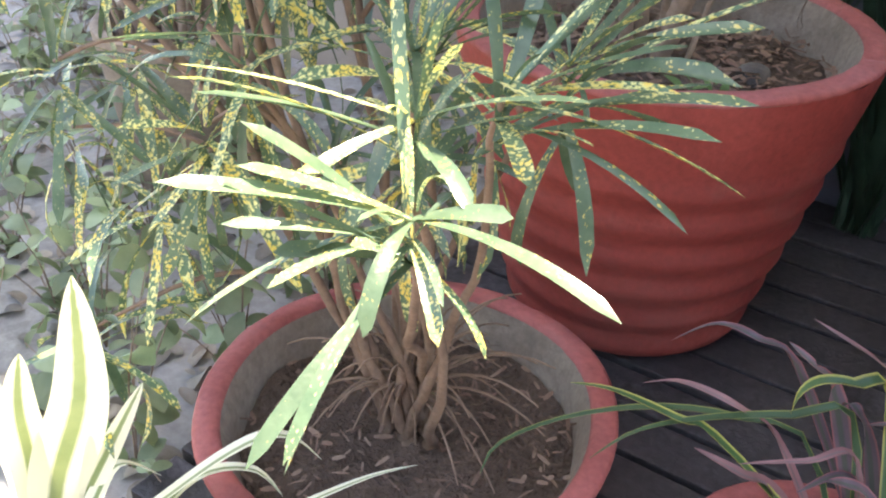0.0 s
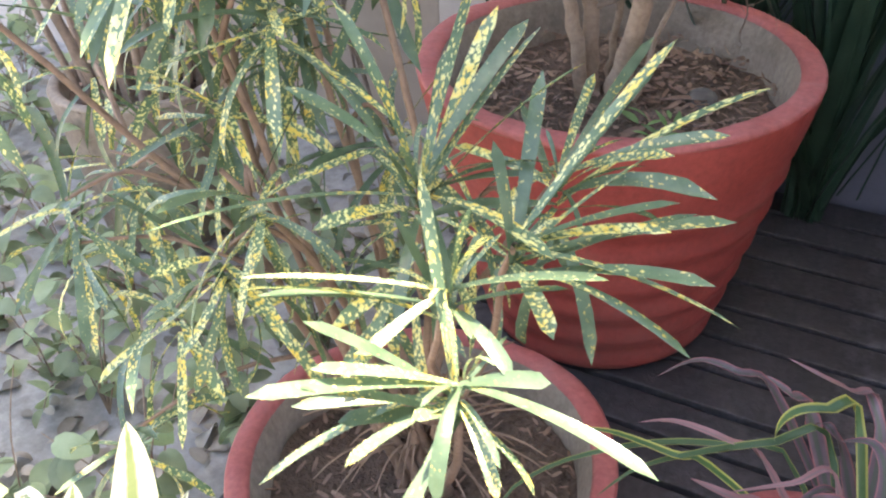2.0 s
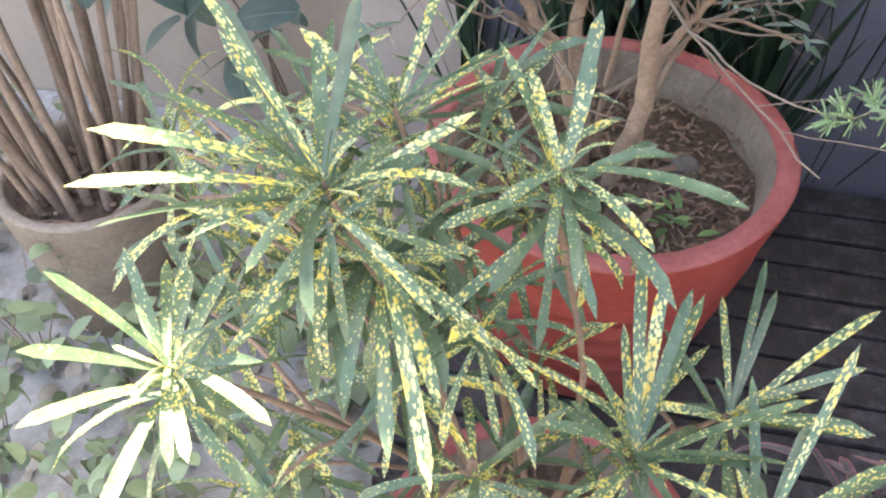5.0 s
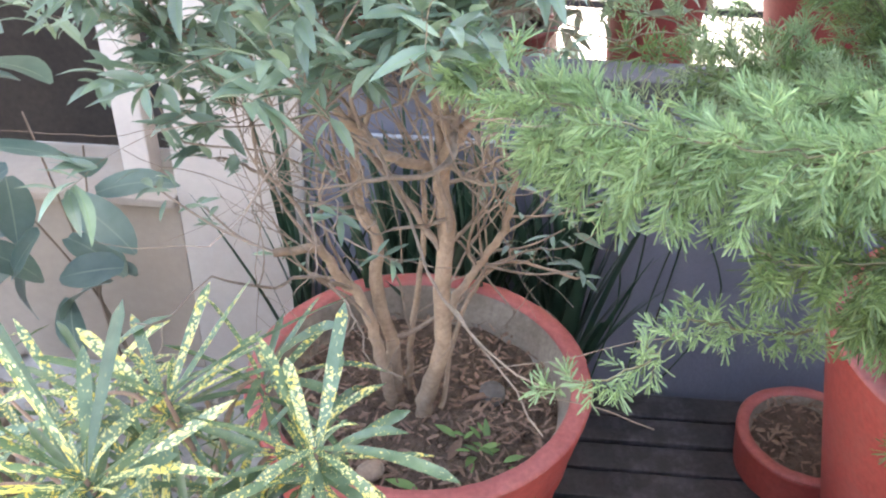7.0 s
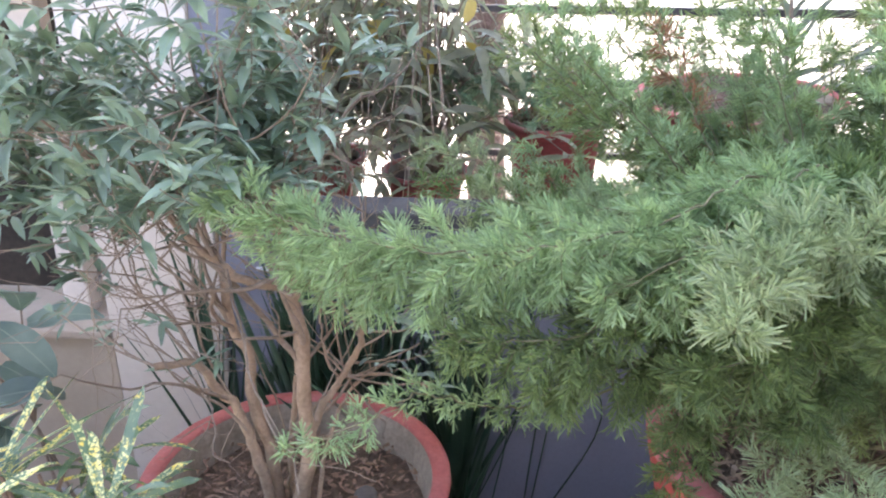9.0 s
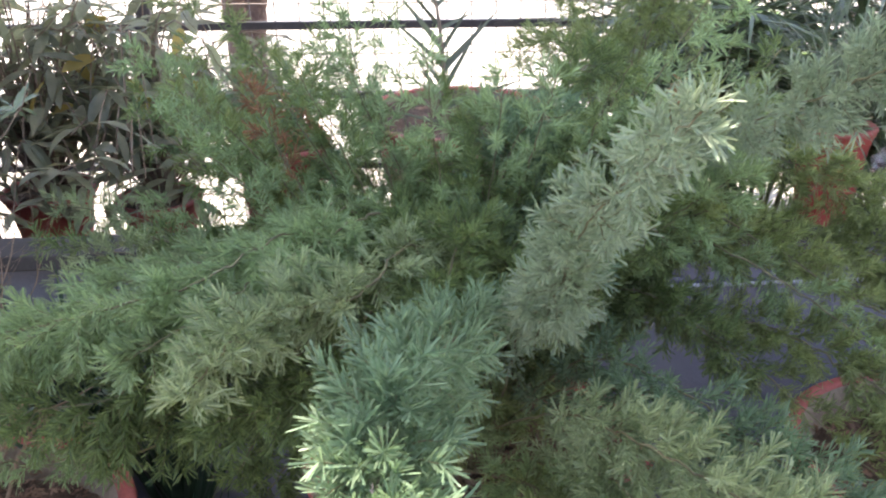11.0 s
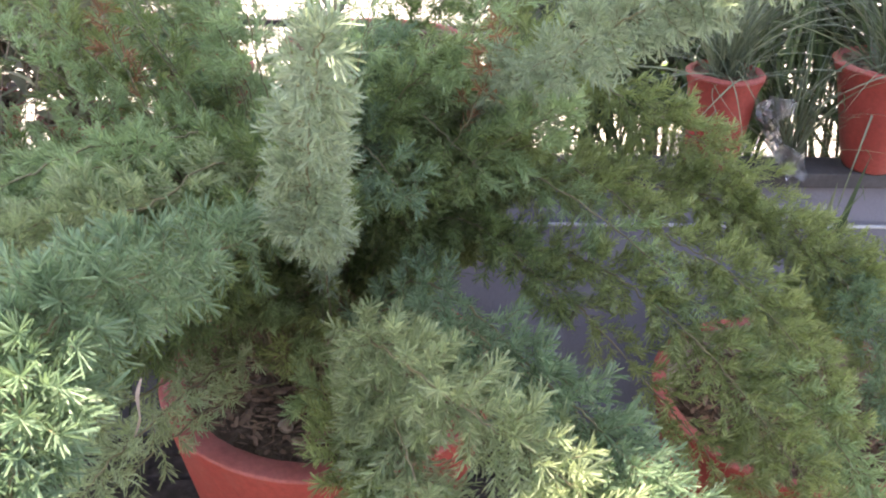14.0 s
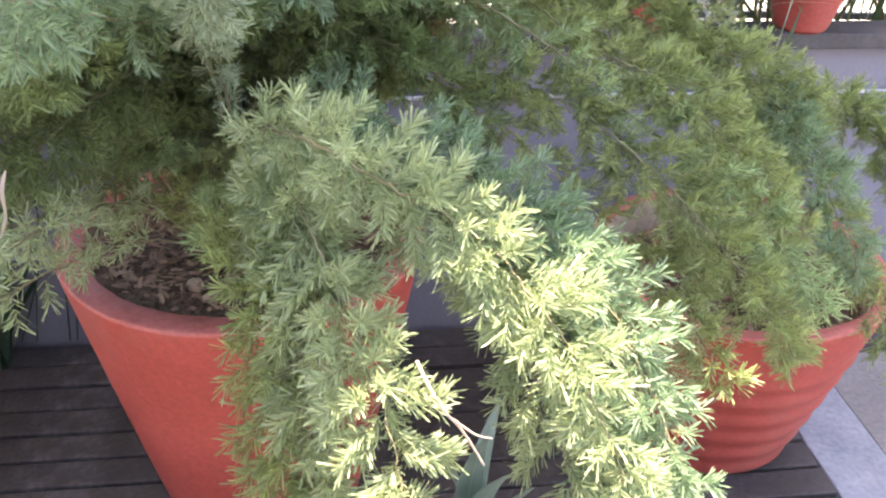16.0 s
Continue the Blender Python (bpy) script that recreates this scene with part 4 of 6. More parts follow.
fern4 = base("asparagus_fern", 0.695, -0.066, S4, "large feathery green fern with arching plumes", "fern")
B4 = np.array((0.695, -0.066, S4))
F4 = [  # points along each shoot, reach of the side twigs, needles
    ([(0.52, -0.22, 0.66), (0.348, -0.328, 0.694), (0.285, -0.358, 0.708), (0.234, -0.385, 0.735), (0.186, -0.445, 0.740), (0.128, -0.440, 0.712)], 0.0165, M_FERN_MID),
    ([(0.56, -0.22, 0.86), (0.42, -0.34, 0.875), (0.284, -0.386, 0.868), (0.16, -0.37, 0.875), (0.060, -0.345, 0.905)], 0.044, M_FERN_MID),
    ([(0.56, -0.18, 0.84), (0.44, -0.28, 0.835), (0.33, -0.34, 0.84), (0.20, -0.35, 0.835), (0.115, -0.31, 0.83)], 0.044, M_FERN_MID),
    ([(0.64, -0.22, 0.84), (0.575, -0.36, 0.872), (0.520, -0.38, 0.876), (0.485, -0.43, 0.878), (0.455, -0.500, 0.868)], 0.036, M_FERN_LIT),
    ([(0.58, -0.2, 0.82), (0.47, -0.30, 0.83), (0.368, -0.385, 0.80), (0.265, -0.405, 0.800)], 0.048, M_FERN_SHADED),
    ([(0.62, -0.2, 0.76), (0.51, -0.30, 0.78), (0.42, -0.345, 0.755), (0.34, -0.39, 0.75)], 0.046, M_FERN_SHADED),
    ([(0.73, -0.30, 0.80), (0.735, -0.43, 0.90), (0.742, -0.50, 0.995), (0.766, -0.63, 1.11)], 0.031, M_FERN_GREY),
    ([(0.71, -0.26, 0.79), (0.672, -0.38, 0.850), (0.636, -0.52, 0.905), (0.608, -0.61, 0.932), (0.599, -0.665, 0.935), (0.598, -0.71, 0.915), (0.60, -0.74, 0.88)], 0.043, M_FERN_BLUE),
    ([(0.75, -0.33, 0.72), (0.80, -0.46, 0.785), (0.86, -0.53, 0.780), (0.93, -0.57, 0.750), (0.985, -0.62, 0.695), (1.03, -0.69, 0.60)], 0.042, M_FERN_LIT),
    ([(0.765, -0.36, 0.68), (0.80, -0.47, 0.735), (0.83, -0.56, 0.700), (0.86, -0.65, 0.655), (0.88, -0.70, 0.56)], 0.042, M_FERN_LIT),
    ([(0.80, -0.24, 0.69), (0.93, -0.42, 0.735), (1.02, -0.54, 0.700), (1.08, -0.66, 0.59)], 0.046, M_FERN_BLUE),
    ([(0.82, -0.20, 0.70), (0.95, -0.42, 0.72), (1.05, -0.52, 0.63), (1.10, -0.60, 0.50)], 0.045, M_FERN_BLUE),
    ([(0.72, -0.28, 0.61), (0.773, -0.40, 0.650), (0.80, -0.52, 0.59), (0.82, -0.58, 0.46)], 0.042, M_FERN_MID),
    ([(0.86, -0.04, 0.80), (0.93, -0.16, 0.93), (0.99, -0.32, 1.03), (1.04, -0.42, 1.10), (1.12, -0.50, 1.15)], 0.040, M_FERN_GREY),
    ([(0.62, -0.25, 0.62), (0.575, -0.46, 0.695), (0.545, -0.55, 0.695), (0.52, -0.61, 0.65)], 0.026, M_FERN_LIT),
    ([(0.59, -0.22, 0.60), (0.51, -0.45, 0.68), (0.46, -0.55, 0.65), (0.435, -0.61, 0.57)], 0.026, M_FERN_LIT),
    ([(0.61, -0.26, 0.58), (0.545, -0.51, 0.655), (0.505, -0.61, 0.60), (0.485, -0.65, 0.50)], 0.026, M_FERN_LIT),
    ([(0.60, -0.18, 0.60), (0.50, -0.265, 0.635), (0.44, -0.33, 0.57)], 0.034, M_FERN_SHADED),
    ([(0.90, -0.06, 0.82), (1.125, -0.195, 0.756), (1.20, -0.27, 0.725), (1.285, -0.391, 0.64)], 0.046, M_FERN_OLIVE),
    ([(0.92, -0.10, 0.80), (1.201, -0.322, 0.674), (1.30, -0.44, 0.58)], 0.036, M_FERN_MID),
    ([(0.90, -0.12, 0.72), (1.10, -0.339, 0.628), (1.179, -0.515, 0.555)], 0.036, M_FERN_OLIVE),
    ([(0.95, 0.00, 0.90), (1.10, -0.02, 0.86), (1.242, -0.076, 0.784), (1.46, -0.14, 0.58)], 0.048, M_FERN_OLIVE),
    ([(0.85, -0.06, 0.72), (0.997, -0.06, 0.765), (1.166, -0.08, 0.765), (1.261, -0.08, 0.735), (1.346, -0.10, 0.70), (1.440, -0.12, 0.645)], 0.056, M_FERN_OLIVE),
    ([(0.86, -0.10, 0.68), (1.00, -0.165, 0.722), (1.08, -0.25, 0.715), (1.15, -0.335, 0.678), (1.205, -0.42, 0.625), (1.26, -0.48, 0.55)], 0.046, M_FERN_OLIVE),
    ([(0.79, -0.12, 0.70), (0.86, -0.15, 0.80), (0.93, -0.17, 0.87), (1.00, -0.16, 0.90)], 0.050, M_FERN_MID),
    ([(0.78, -0.12, 0.70), (0.865, -0.15, 0.76), (0.935, -0.19, 0.74), (1.00, -0.24, 0.69)], 0.046, M_FERN_SHADED),
    ([(0.56, -0.10, 0.80), (0.45, -0.17, 0.83), (0.345, -0.20, 0.82), (0.26, -0.24, 0.80)], 0.044, M_FERN_MID),
    ([(0.58, -0.12, 0.84), (0.50, -0.24, 0.85), (0.411, -0.314, 0.85)], 0.046, M_FERN_MID),
    ([(0.62, -0.15, 0.84), (0.53, -0.27, 0.88), (0.46, -0.36, 0.87), (0.38, -0.40, 0.84)], 0.045, M_FERN_MID),
    ([(0.66, -0.16, 0.72), (0.60, -0.28, 0.74), (0.55, -0.36, 0.70)], 0.046, M_FERN_SHADED),
    ([(0.62, -0.14, 0.70), (0.52, -0.24, 0.74), (0.454, -0.345, 0.68)], 0.044, M_FERN_SHADED),
    ([(0.64, -0.16, 0.80), (0.57, -0.30, 0.80), (0.52, -0.38, 0.79), (0.44, -0.41, 0.78)], 0.044, M_FERN_SHADED),
    ([(0.69, -0.20, 0.84), (0.65, -0.33, 0.85), (0.60, -0.42, 0.81)], 0.046, M_FERN_SHADED),
    ([(0.78, -0.36, 0.66), (0.80, -0.50, 0.68), (0.815, -0.57, 0.60), (0.825, -0.60, 0.47)], 0.042, M_FERN_LIT),
    ([(0.80, -0.33, 0.68), (0.93, -0.49, 0.70), (0.985, -0.58, 0.62), (1.02, -0.65, 0.50)], 0.044, M_FERN_LIT),
    ([(0.74, -0.34, 0.64), (0.765, -0.48, 0.66), (0.78, -0.55, 0.58), (0.785, -0.58, 0.45)], 0.042, M_FERN_OLIVE),
    ([(0.84, -0.30, 0.68), (0.97, -0.48, 0.68), (1.03, -0.58, 0.58), (1.06, -0.64, 0.47)], 0.044, M_FERN_BLUE),
    ([(0.86, -0.02, 0.72), (1.0, -0.02, 0.77), (1.15, -0.04, 0.75), (1.30, -0.07, 0.67)], 0.055, M_FERN_OLIVE),
]
for i, (way, s, mt) in enumerate(F4):
    frond(fern4, [B4 + np.array((0.035 * math.cos(i), 0.035 * math.sin(i), 0))] + way, s, 100 + i, mt, droop=0.55 if i in (1, 2, 4, 5, 26, 27, 28, 29, 30, 31) else 0.0, density={0: 0.6, 6: 1.9, 7: 1.8, 13: 1.8, 18: 1.3, 19: 1.2, 20: 1.2, 21: 1.4, 22: 1.6, 23: 1.6}.get(i, 0.75 if s < 0.029 else 1.2), needle={0: 0.0115, 6: 0.0120, 13: 0.0130, 18: 0.0130, 19: 0.0130, 20: 0.0130, 21: 0.0130, 22: 0.0130, 23: 0.0130}.get(i, 0.0148))
g4 = np.random.default_rng(5)
for i in range(42):
    a = i * 2.39996 + g4.uniform(-0.3, 0.3)
    R, top = g4.uniform(0.10, 0.42), g4.uniform(0.74, 1.13)
    dx, dy = math.cos(a), math.sin(a) * 0.75
    if dy < -0.2:
        R *= 0.7
    if dx < 0.2:
        top = min(top, 0.80 + 0.25 * (top - 0.74))
    else:
        top = min(top, 0.98)
        R = min(R, 0.27)
    mid = B4 + np.array((dx * R * 0.4, dy * R * 0.4, (top - S4) * 0.8))
    tip = B4 + np.array((dx * R, dy * R, (top - S4) * g4.uniform(0.6, 1.0)))
    frond(fern4, [B4 + np.array((dx, dy, 0)) * 0.04, mid, tip], g4.uniform(0.04, 0.06), 200 + i, (M_FERN_SHADED, M_FERN_SHADED, M_FERN_BLUE)[i % 3], 0.9 if top < 0.92 else 0.62, 0.25)
for i in range(18):
    tip = np.array((g4.uniform(0.18, 0.48), g4.uniform(-0.14, 0.04), g4.uniform(0.70, 0.82)))
    mid = B4 * 0.5 + tip * 0.5 + np.array((0, 0, g4.uniform(0.05, 0.13)))
    frond(fern4, [B4 + np.array((-0.04, 0.01 * (i % 5 - 2), 0)), mid, tip], g4.uniform(0.028, 0.045), 240 + i, (M_FERN_SHADED, M_FERN_LIT, M_FERN_LIT)[i % 3], 0.7, 0.35)
for i in range(8):
    tx, ty = g4.uniform(0.84, 1.02), g4.uniform(-0.22, 0.12)
    tip = np.array((tx, ty, g4.uniform(0.78, 0.98)))
    mid = B4 * 0.45 + tip * 0.55 + np.array((0, 0, g4.uniform(0.10, 0.22)))
    frond(fern4, [B4 + np.array((0.04, 0.01 * (i % 5 - 2), 0)), mid, tip], g4.uniform(0.035, 0.05), 260 + i, (M_FERN_OLIVE, M_FERN_MID, M_FERN_SHADED)[i % 3], 0.85, 0.3)
frond(fern4, [B4 + np.array((0.03, 0.0, 0)), (0.80, -0.11, 0.72), (0.887, -0.175, 0.90), (0.912, -0.172, 1.0)], 0.022, 290, M_RUST, 0.35, 0.6)
frond(fern4, [B4 + np.array((0.04, -0.02, 0)), (0.85, -0.20, 0.66), (1.0, -0.36, 0.66), (1.08, -0.44, 0.60), (1.14, -0.50, 0.50)], 0.030, 292, M_RUST, 0.5, 0.6)
frond(fern4, [B4 + np.array((-0.03, 0.0, 0)), (0.58, -0.10, 0.72), (0.49, -0.06, 0.90), (0.45, -0.03, 0.98)], 0.020, 291, M_RUST, 0.4, 0.6)
for i in range(24):
    # wiry, thinly leaved old shoots standing above the rest
    a = i * 2.4
    tip = B4 + np.array((0.0 + 0.38 * math.cos(a), 0.06 + 0.18 * math.sin(a), g4.uniform(0.42, 0.66) - 0.10 * max(0.0, -math.cos(a))))
    mid = B4 * 0.55 + tip * 0.45 + np.array((0, 0, 0.06))
    frond(fern4, [B4 + np.array((0.03 * math.cos(a), 0.03 * math.sin(a), 0)), mid, tip], 0.042, 310 + i, (M_FERN_MID, M_FERN_SHADED, M_FERN_MID)[i % 3], 0.38, 0.40)
for i in range(9):
    tip = np.array((g4.uniform(0.84, 0.99), g4.uniform(-0.16, 0.10), g4.uniform(0.60, 0.78)))
    mid = B4 * 0.5 + tip * 0.5 + np.array((0, 0, g4.uniform(0.06, 0.12)))
    frond(fern4, [B4 + np.array((0.04, 0.01 * (i % 5 - 2), 0)), mid, tip], g4.uniform(0.038, 0.05), 420 + i, (M_FERN_OLIVE, M_FERN_SHADED)[i % 2], 0.85, 0.3)
for i in range(16):
    # short yellowish shoots crowding round the foot
    a = 3.5 + 2.6 * i / 15
    tip = B4 + np.array((0.15 * math.cos(a), 0.03 + 0.17 * math.sin(a), g4.uniform(0.12, 0.22)))
    mid = B4 * 0.5 + tip * 0.5 + np.array((0, 0, g4.uniform(0.05, 0.10)))
    frond(fern4, [B4 + np.array((0.04 * math.cos(a), 0.04 * math.sin(a), 0)), mid, tip], g4.uniform(0.03, 0.042), 400 + i, (M_FERN_OLIVE, M_FERN_MID)[i % 2], 0.8, 0.4)
for i in range(22):
    # airy shoots at the back, rising past the parapet
    tip = np.array((g4.uniform(0.28, 0.86), g4.uniform(0.0, 0.24), g4.uniform(0.80, 1.10)))
    mid = B4 * 0.5 + tip * 0.5 + np.array((0, 0, g4.uniform(0.02, 0.10)))
    frond(fern4, [B4 + np.array((0.03 * math.cos(i), 0.03 * math.sin(i), 0)), mid, tip], 0.046, 360 + i, (M_FERN_MID, M_FERN_OLIVE)[i % 2], 0.36, 0.35)
# dry bits caught in the fern
ribbon(fern4, [(0.588, -0.470, 0.765), (0.585, -0.480, 0.752), (0.588, -0.492, 0.738), (0.583, -0.497, 0.722)], 0.0042, M_DRY, lambda t: math.sin(math.pi * (0.1 + 0.85 * t)), "dry_leaf", roll=120)
v, f = tube(spline([(0.880, -0.64, 0.70), (0.893, -0.66, 0.679), (0.910, -0.66, 0.654), (0.926, -0.66, 0.622)], 12) - B4, np.linspace(0.0014, 0.0008, 12), 6)
link_mesh("dry_twig", v, f, M_DRY, fern4, "bare pinkish dry twig")
v, f = tube(spline([(0.900, -0.66, 0.668), (0.918, -0.665, 0.655), (0.930, -0.662, 0.648)], 8) - B4, np.linspace(0.0010, 0.0006, 8), 5)
link_mesh("dry_twig", v, f, M_DRY, fern4, "bare pinkish dry twig")
fern5 = base("asparagus_fern", 1.443, 0.06, S5, "trailing feathery fern spilling over the pot", "fern")
B5 = np.array((1.443, 0.06, S5))
F5 = [
    ([(1.36, -0.08, 0.60), (1.32, -0.25, 0.58), (1.32, -0.36, 0.46)], 0.04, M_FERN_SHADED),
    ([(1.42, -0.06, 0.58), (1.44, -0.22, 0.54), (1.50, -0.34, 0.40)], 0.04, M_FERN_SHADED),
    ([(1.34, -0.04, 0.56), (1.26, -0.22, 0.55), (1.22, -0.34, 0.40)], 0.036, M_FERN_LIT),
    ([(1.50, -0.04, 0.62), (1.60, -0.16, 0.56), (1.68, -0.24, 0.42)], 0.04, M_FERN_SHADED),
    ([(1.40, -0.02, 0.62), (1.38, -0.20, 0.64), (1.40, -0.34, 0.55)], 0.04, M_FERN_BLUE),
    ([(1.48, 0.0, 0.60), (1.54, -0.12, 0.60), (1.56, -0.26, 0.48)], 0.04, M_FERN_SHADED),
]
for i, (way, s, mt) in enumerate(F5):
    mt = M_FERN_OLIVE if mt is M_FERN_SHADED else mt
    frond(fern5, [B5 + np.array((0.03 * math.cos(i), 0.03 * math.sin(i), 0))] + way, s, 300 + i, mt, 1.2)

# ---------- fence, tree beyond ----------
FY, FS = 1.75, -0.06


fence = base("fence", 0.5, FY, -0.05, "dark steel railing filled with rusty wire mesh", "fence", kind="structure")
ang = math.atan(FS)
for z in (0.25, 0.482, 0.70, 0.865):
    bm = box_bm(-4.5, 4.5, -0.012, 0.012, z - 0.011 + 0.05, z + 0.011 + 0.05, 0.003)
    o = part("rail", bm, M_RAIL, fence)
    o.rotation_euler.z = ang
for k in range(-1, 2):
    x = -0.615 + k * 3.0
    bm = box_bm(x - 0.022, x + 0.022, -0.022, 0.022, 0.0, 1.35, 0.003)
    o = part("post", bm, M_RAIL, fence)
    o.rotation_euler.z = ang
hp = Heap()
c, s = math.cos(ang), math.sin(ang)
for k in range(113):
    x = -4.2 + k * 0.075
    v, f = tube([(x * c, x * s + 0.02, 0.0), (x * c, x * s + 0.02, 1.3)], [0.0021, 0.0021], 4)
    hp.add(v, f)
for k in range(17):
    z = 0.04 + k * 0.077
    v, f = tube([(-4.2 * c, -4.2 * s + 0.02, z), (4.2 * c, 4.2 * s + 0.02, z)], [0.0021, 0.0021], 4)
    hp.add(v, f)
hp.link("wire_mesh", M_WIRE, fence, "thin rusty wire mesh")
tree = base("tree", 0.15, 1.97, -0.05, "brown forked tree trunk with a broken stub behind the railing", "tree")
hp = Heap()
way = spline([(0.02, 0, 0), (0.012, 0.0, 0.35), (0.008, 0.0, 0.62), (-0.006, 0.0, 0.76), (-0.045, 0, 0.90), (-0.09, 0, 1.15), (-0.16, 0.02, 1.9), (-0.22, 0.1, 2.6)], 40)
g = np.random.default_rng(12)
hp.add(*tube(way + g.normal(0, 0.003, way.shape), np.interp(np.linspace(0, 1, 40), [0, 0.15, 0.25, 0.33, 0.5, 1], [0.072, 0.060, 0.064, 0.062, 0.052, 0.03]) * (1 + g.normal(0, 0.03, 40)), 14))
hp.link("trunk", M_TRUNK, tree)
hp = Heap()
way = spline([(0.02, -0.01, 0.64), (0.035, -0.015, 0.72), (0.048, -0.02, 0.79), (0.052, -0.02, 0.845)], 12)
hp.add(*tube(np.concatenate([way, way[-1:] + np.array([[0.001, 0, 0.003]])]), list(np.linspace(0.048, 0.036, 12) * (1 + g.normal(0, 0.06, 12))) + [0.004], 12))
hp.link("stub", M_TRUNK, tree, "broken brown limb stub")


# ---------- upright dark leaves behind the shrub, cables and pipe on the wall ----------
def tuft(name, x, y, z, label, category, n, L, W, lean, bend, material, seed, part_name="leaf", shape=taper, seg=8, cap=300):
    """A clump of strap leaves rising from one foot; each leaf is a part."""
    g = random.Random(seed)
    p = base(name, x, y, z, label, category)
    kinds = [leaf_data(part_name, blade(L, W, shape, bend * q, 0.3, seg, 30 * (q - 1), 0.0, 10 * (q - 1)), material) for q in (0.5, 0.8, 1.0, 1.3, 1.6)]
    for i in range(min(n, cap)):
        az = i * 137.5 + g.uniform(-20, 20)
        leaf_at(kinds[g.randrange(5)], p, aim((x + g.uniform(-0.02, 0.02), y + g.uniform(-0.012, 0.012), z), az, 90 - abs(g.gauss(0, lean)), g.uniform(-60, 60), g.uniform(0.6, 1.1)), part_name)
    return p


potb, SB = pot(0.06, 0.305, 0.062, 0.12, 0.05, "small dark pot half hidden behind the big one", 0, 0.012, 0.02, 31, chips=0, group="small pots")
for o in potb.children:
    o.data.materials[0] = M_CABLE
tuft("snake_plant", 0.06, 0.305, SB, "dark green upright sword leaves against the wall", "plant", 60, 0.46, 0.030, 13, 14, M_SNAKE, 3)
tuft("snake_plant", -0.235, 0.355, -0.05, "dark green upright sword leaves by the cream pier", "plant", 26, 0.66, 0.020, 9, 12, M_SNAKE, 4)
tuft("snake_plant", 0.20, 0.31, 0.0, "dark green upright sword leaves against the wall", "plant", 70, 0.54, 0.028, 11, 14, M_SNAKE, 5)
tuft("snake_plant", -0.06, 0.32, 0.0, "dark green upright sword leaves against the wall", "plant", 64, 0.55, 0.029, 10, 12, M_SNAKE, 6)
hp = Heap()
for i in range(5):
    x0 = 0.29 + 0.036 * i
    e = (x0 + rnd.uniform(-0.09, 0.05), 0.35, 0.02)
    v, f = tube(spline([(x0, 0.366, 0.575), (x0 + rnd.uniform(-0.03, 0.03), 0.34, 0.40), (x0 + rnd.uniform(-0.06, 0.03), 0.345, 0.22), e], 16), np.full(16, 0.0016), 5)
    hp.add(v, f)
tagged(hp.link("hanging_stem", M_SNAKE), "thin dark trailing stems hanging down the wall", "stems", kind="stuff")
v, f = tube(spline([(-0.15, 0.366, 0.484), (0.4, 0.366, 0.486), (1.0, 0.366, 0.488), (2.2, 0.366, 0.486)], 30), np.full(30, 0.0036), 8)
tagged(link_mesh("pipe", v, f, M_PIPE), "thin pale pipe running along the grey wall", "pipe")


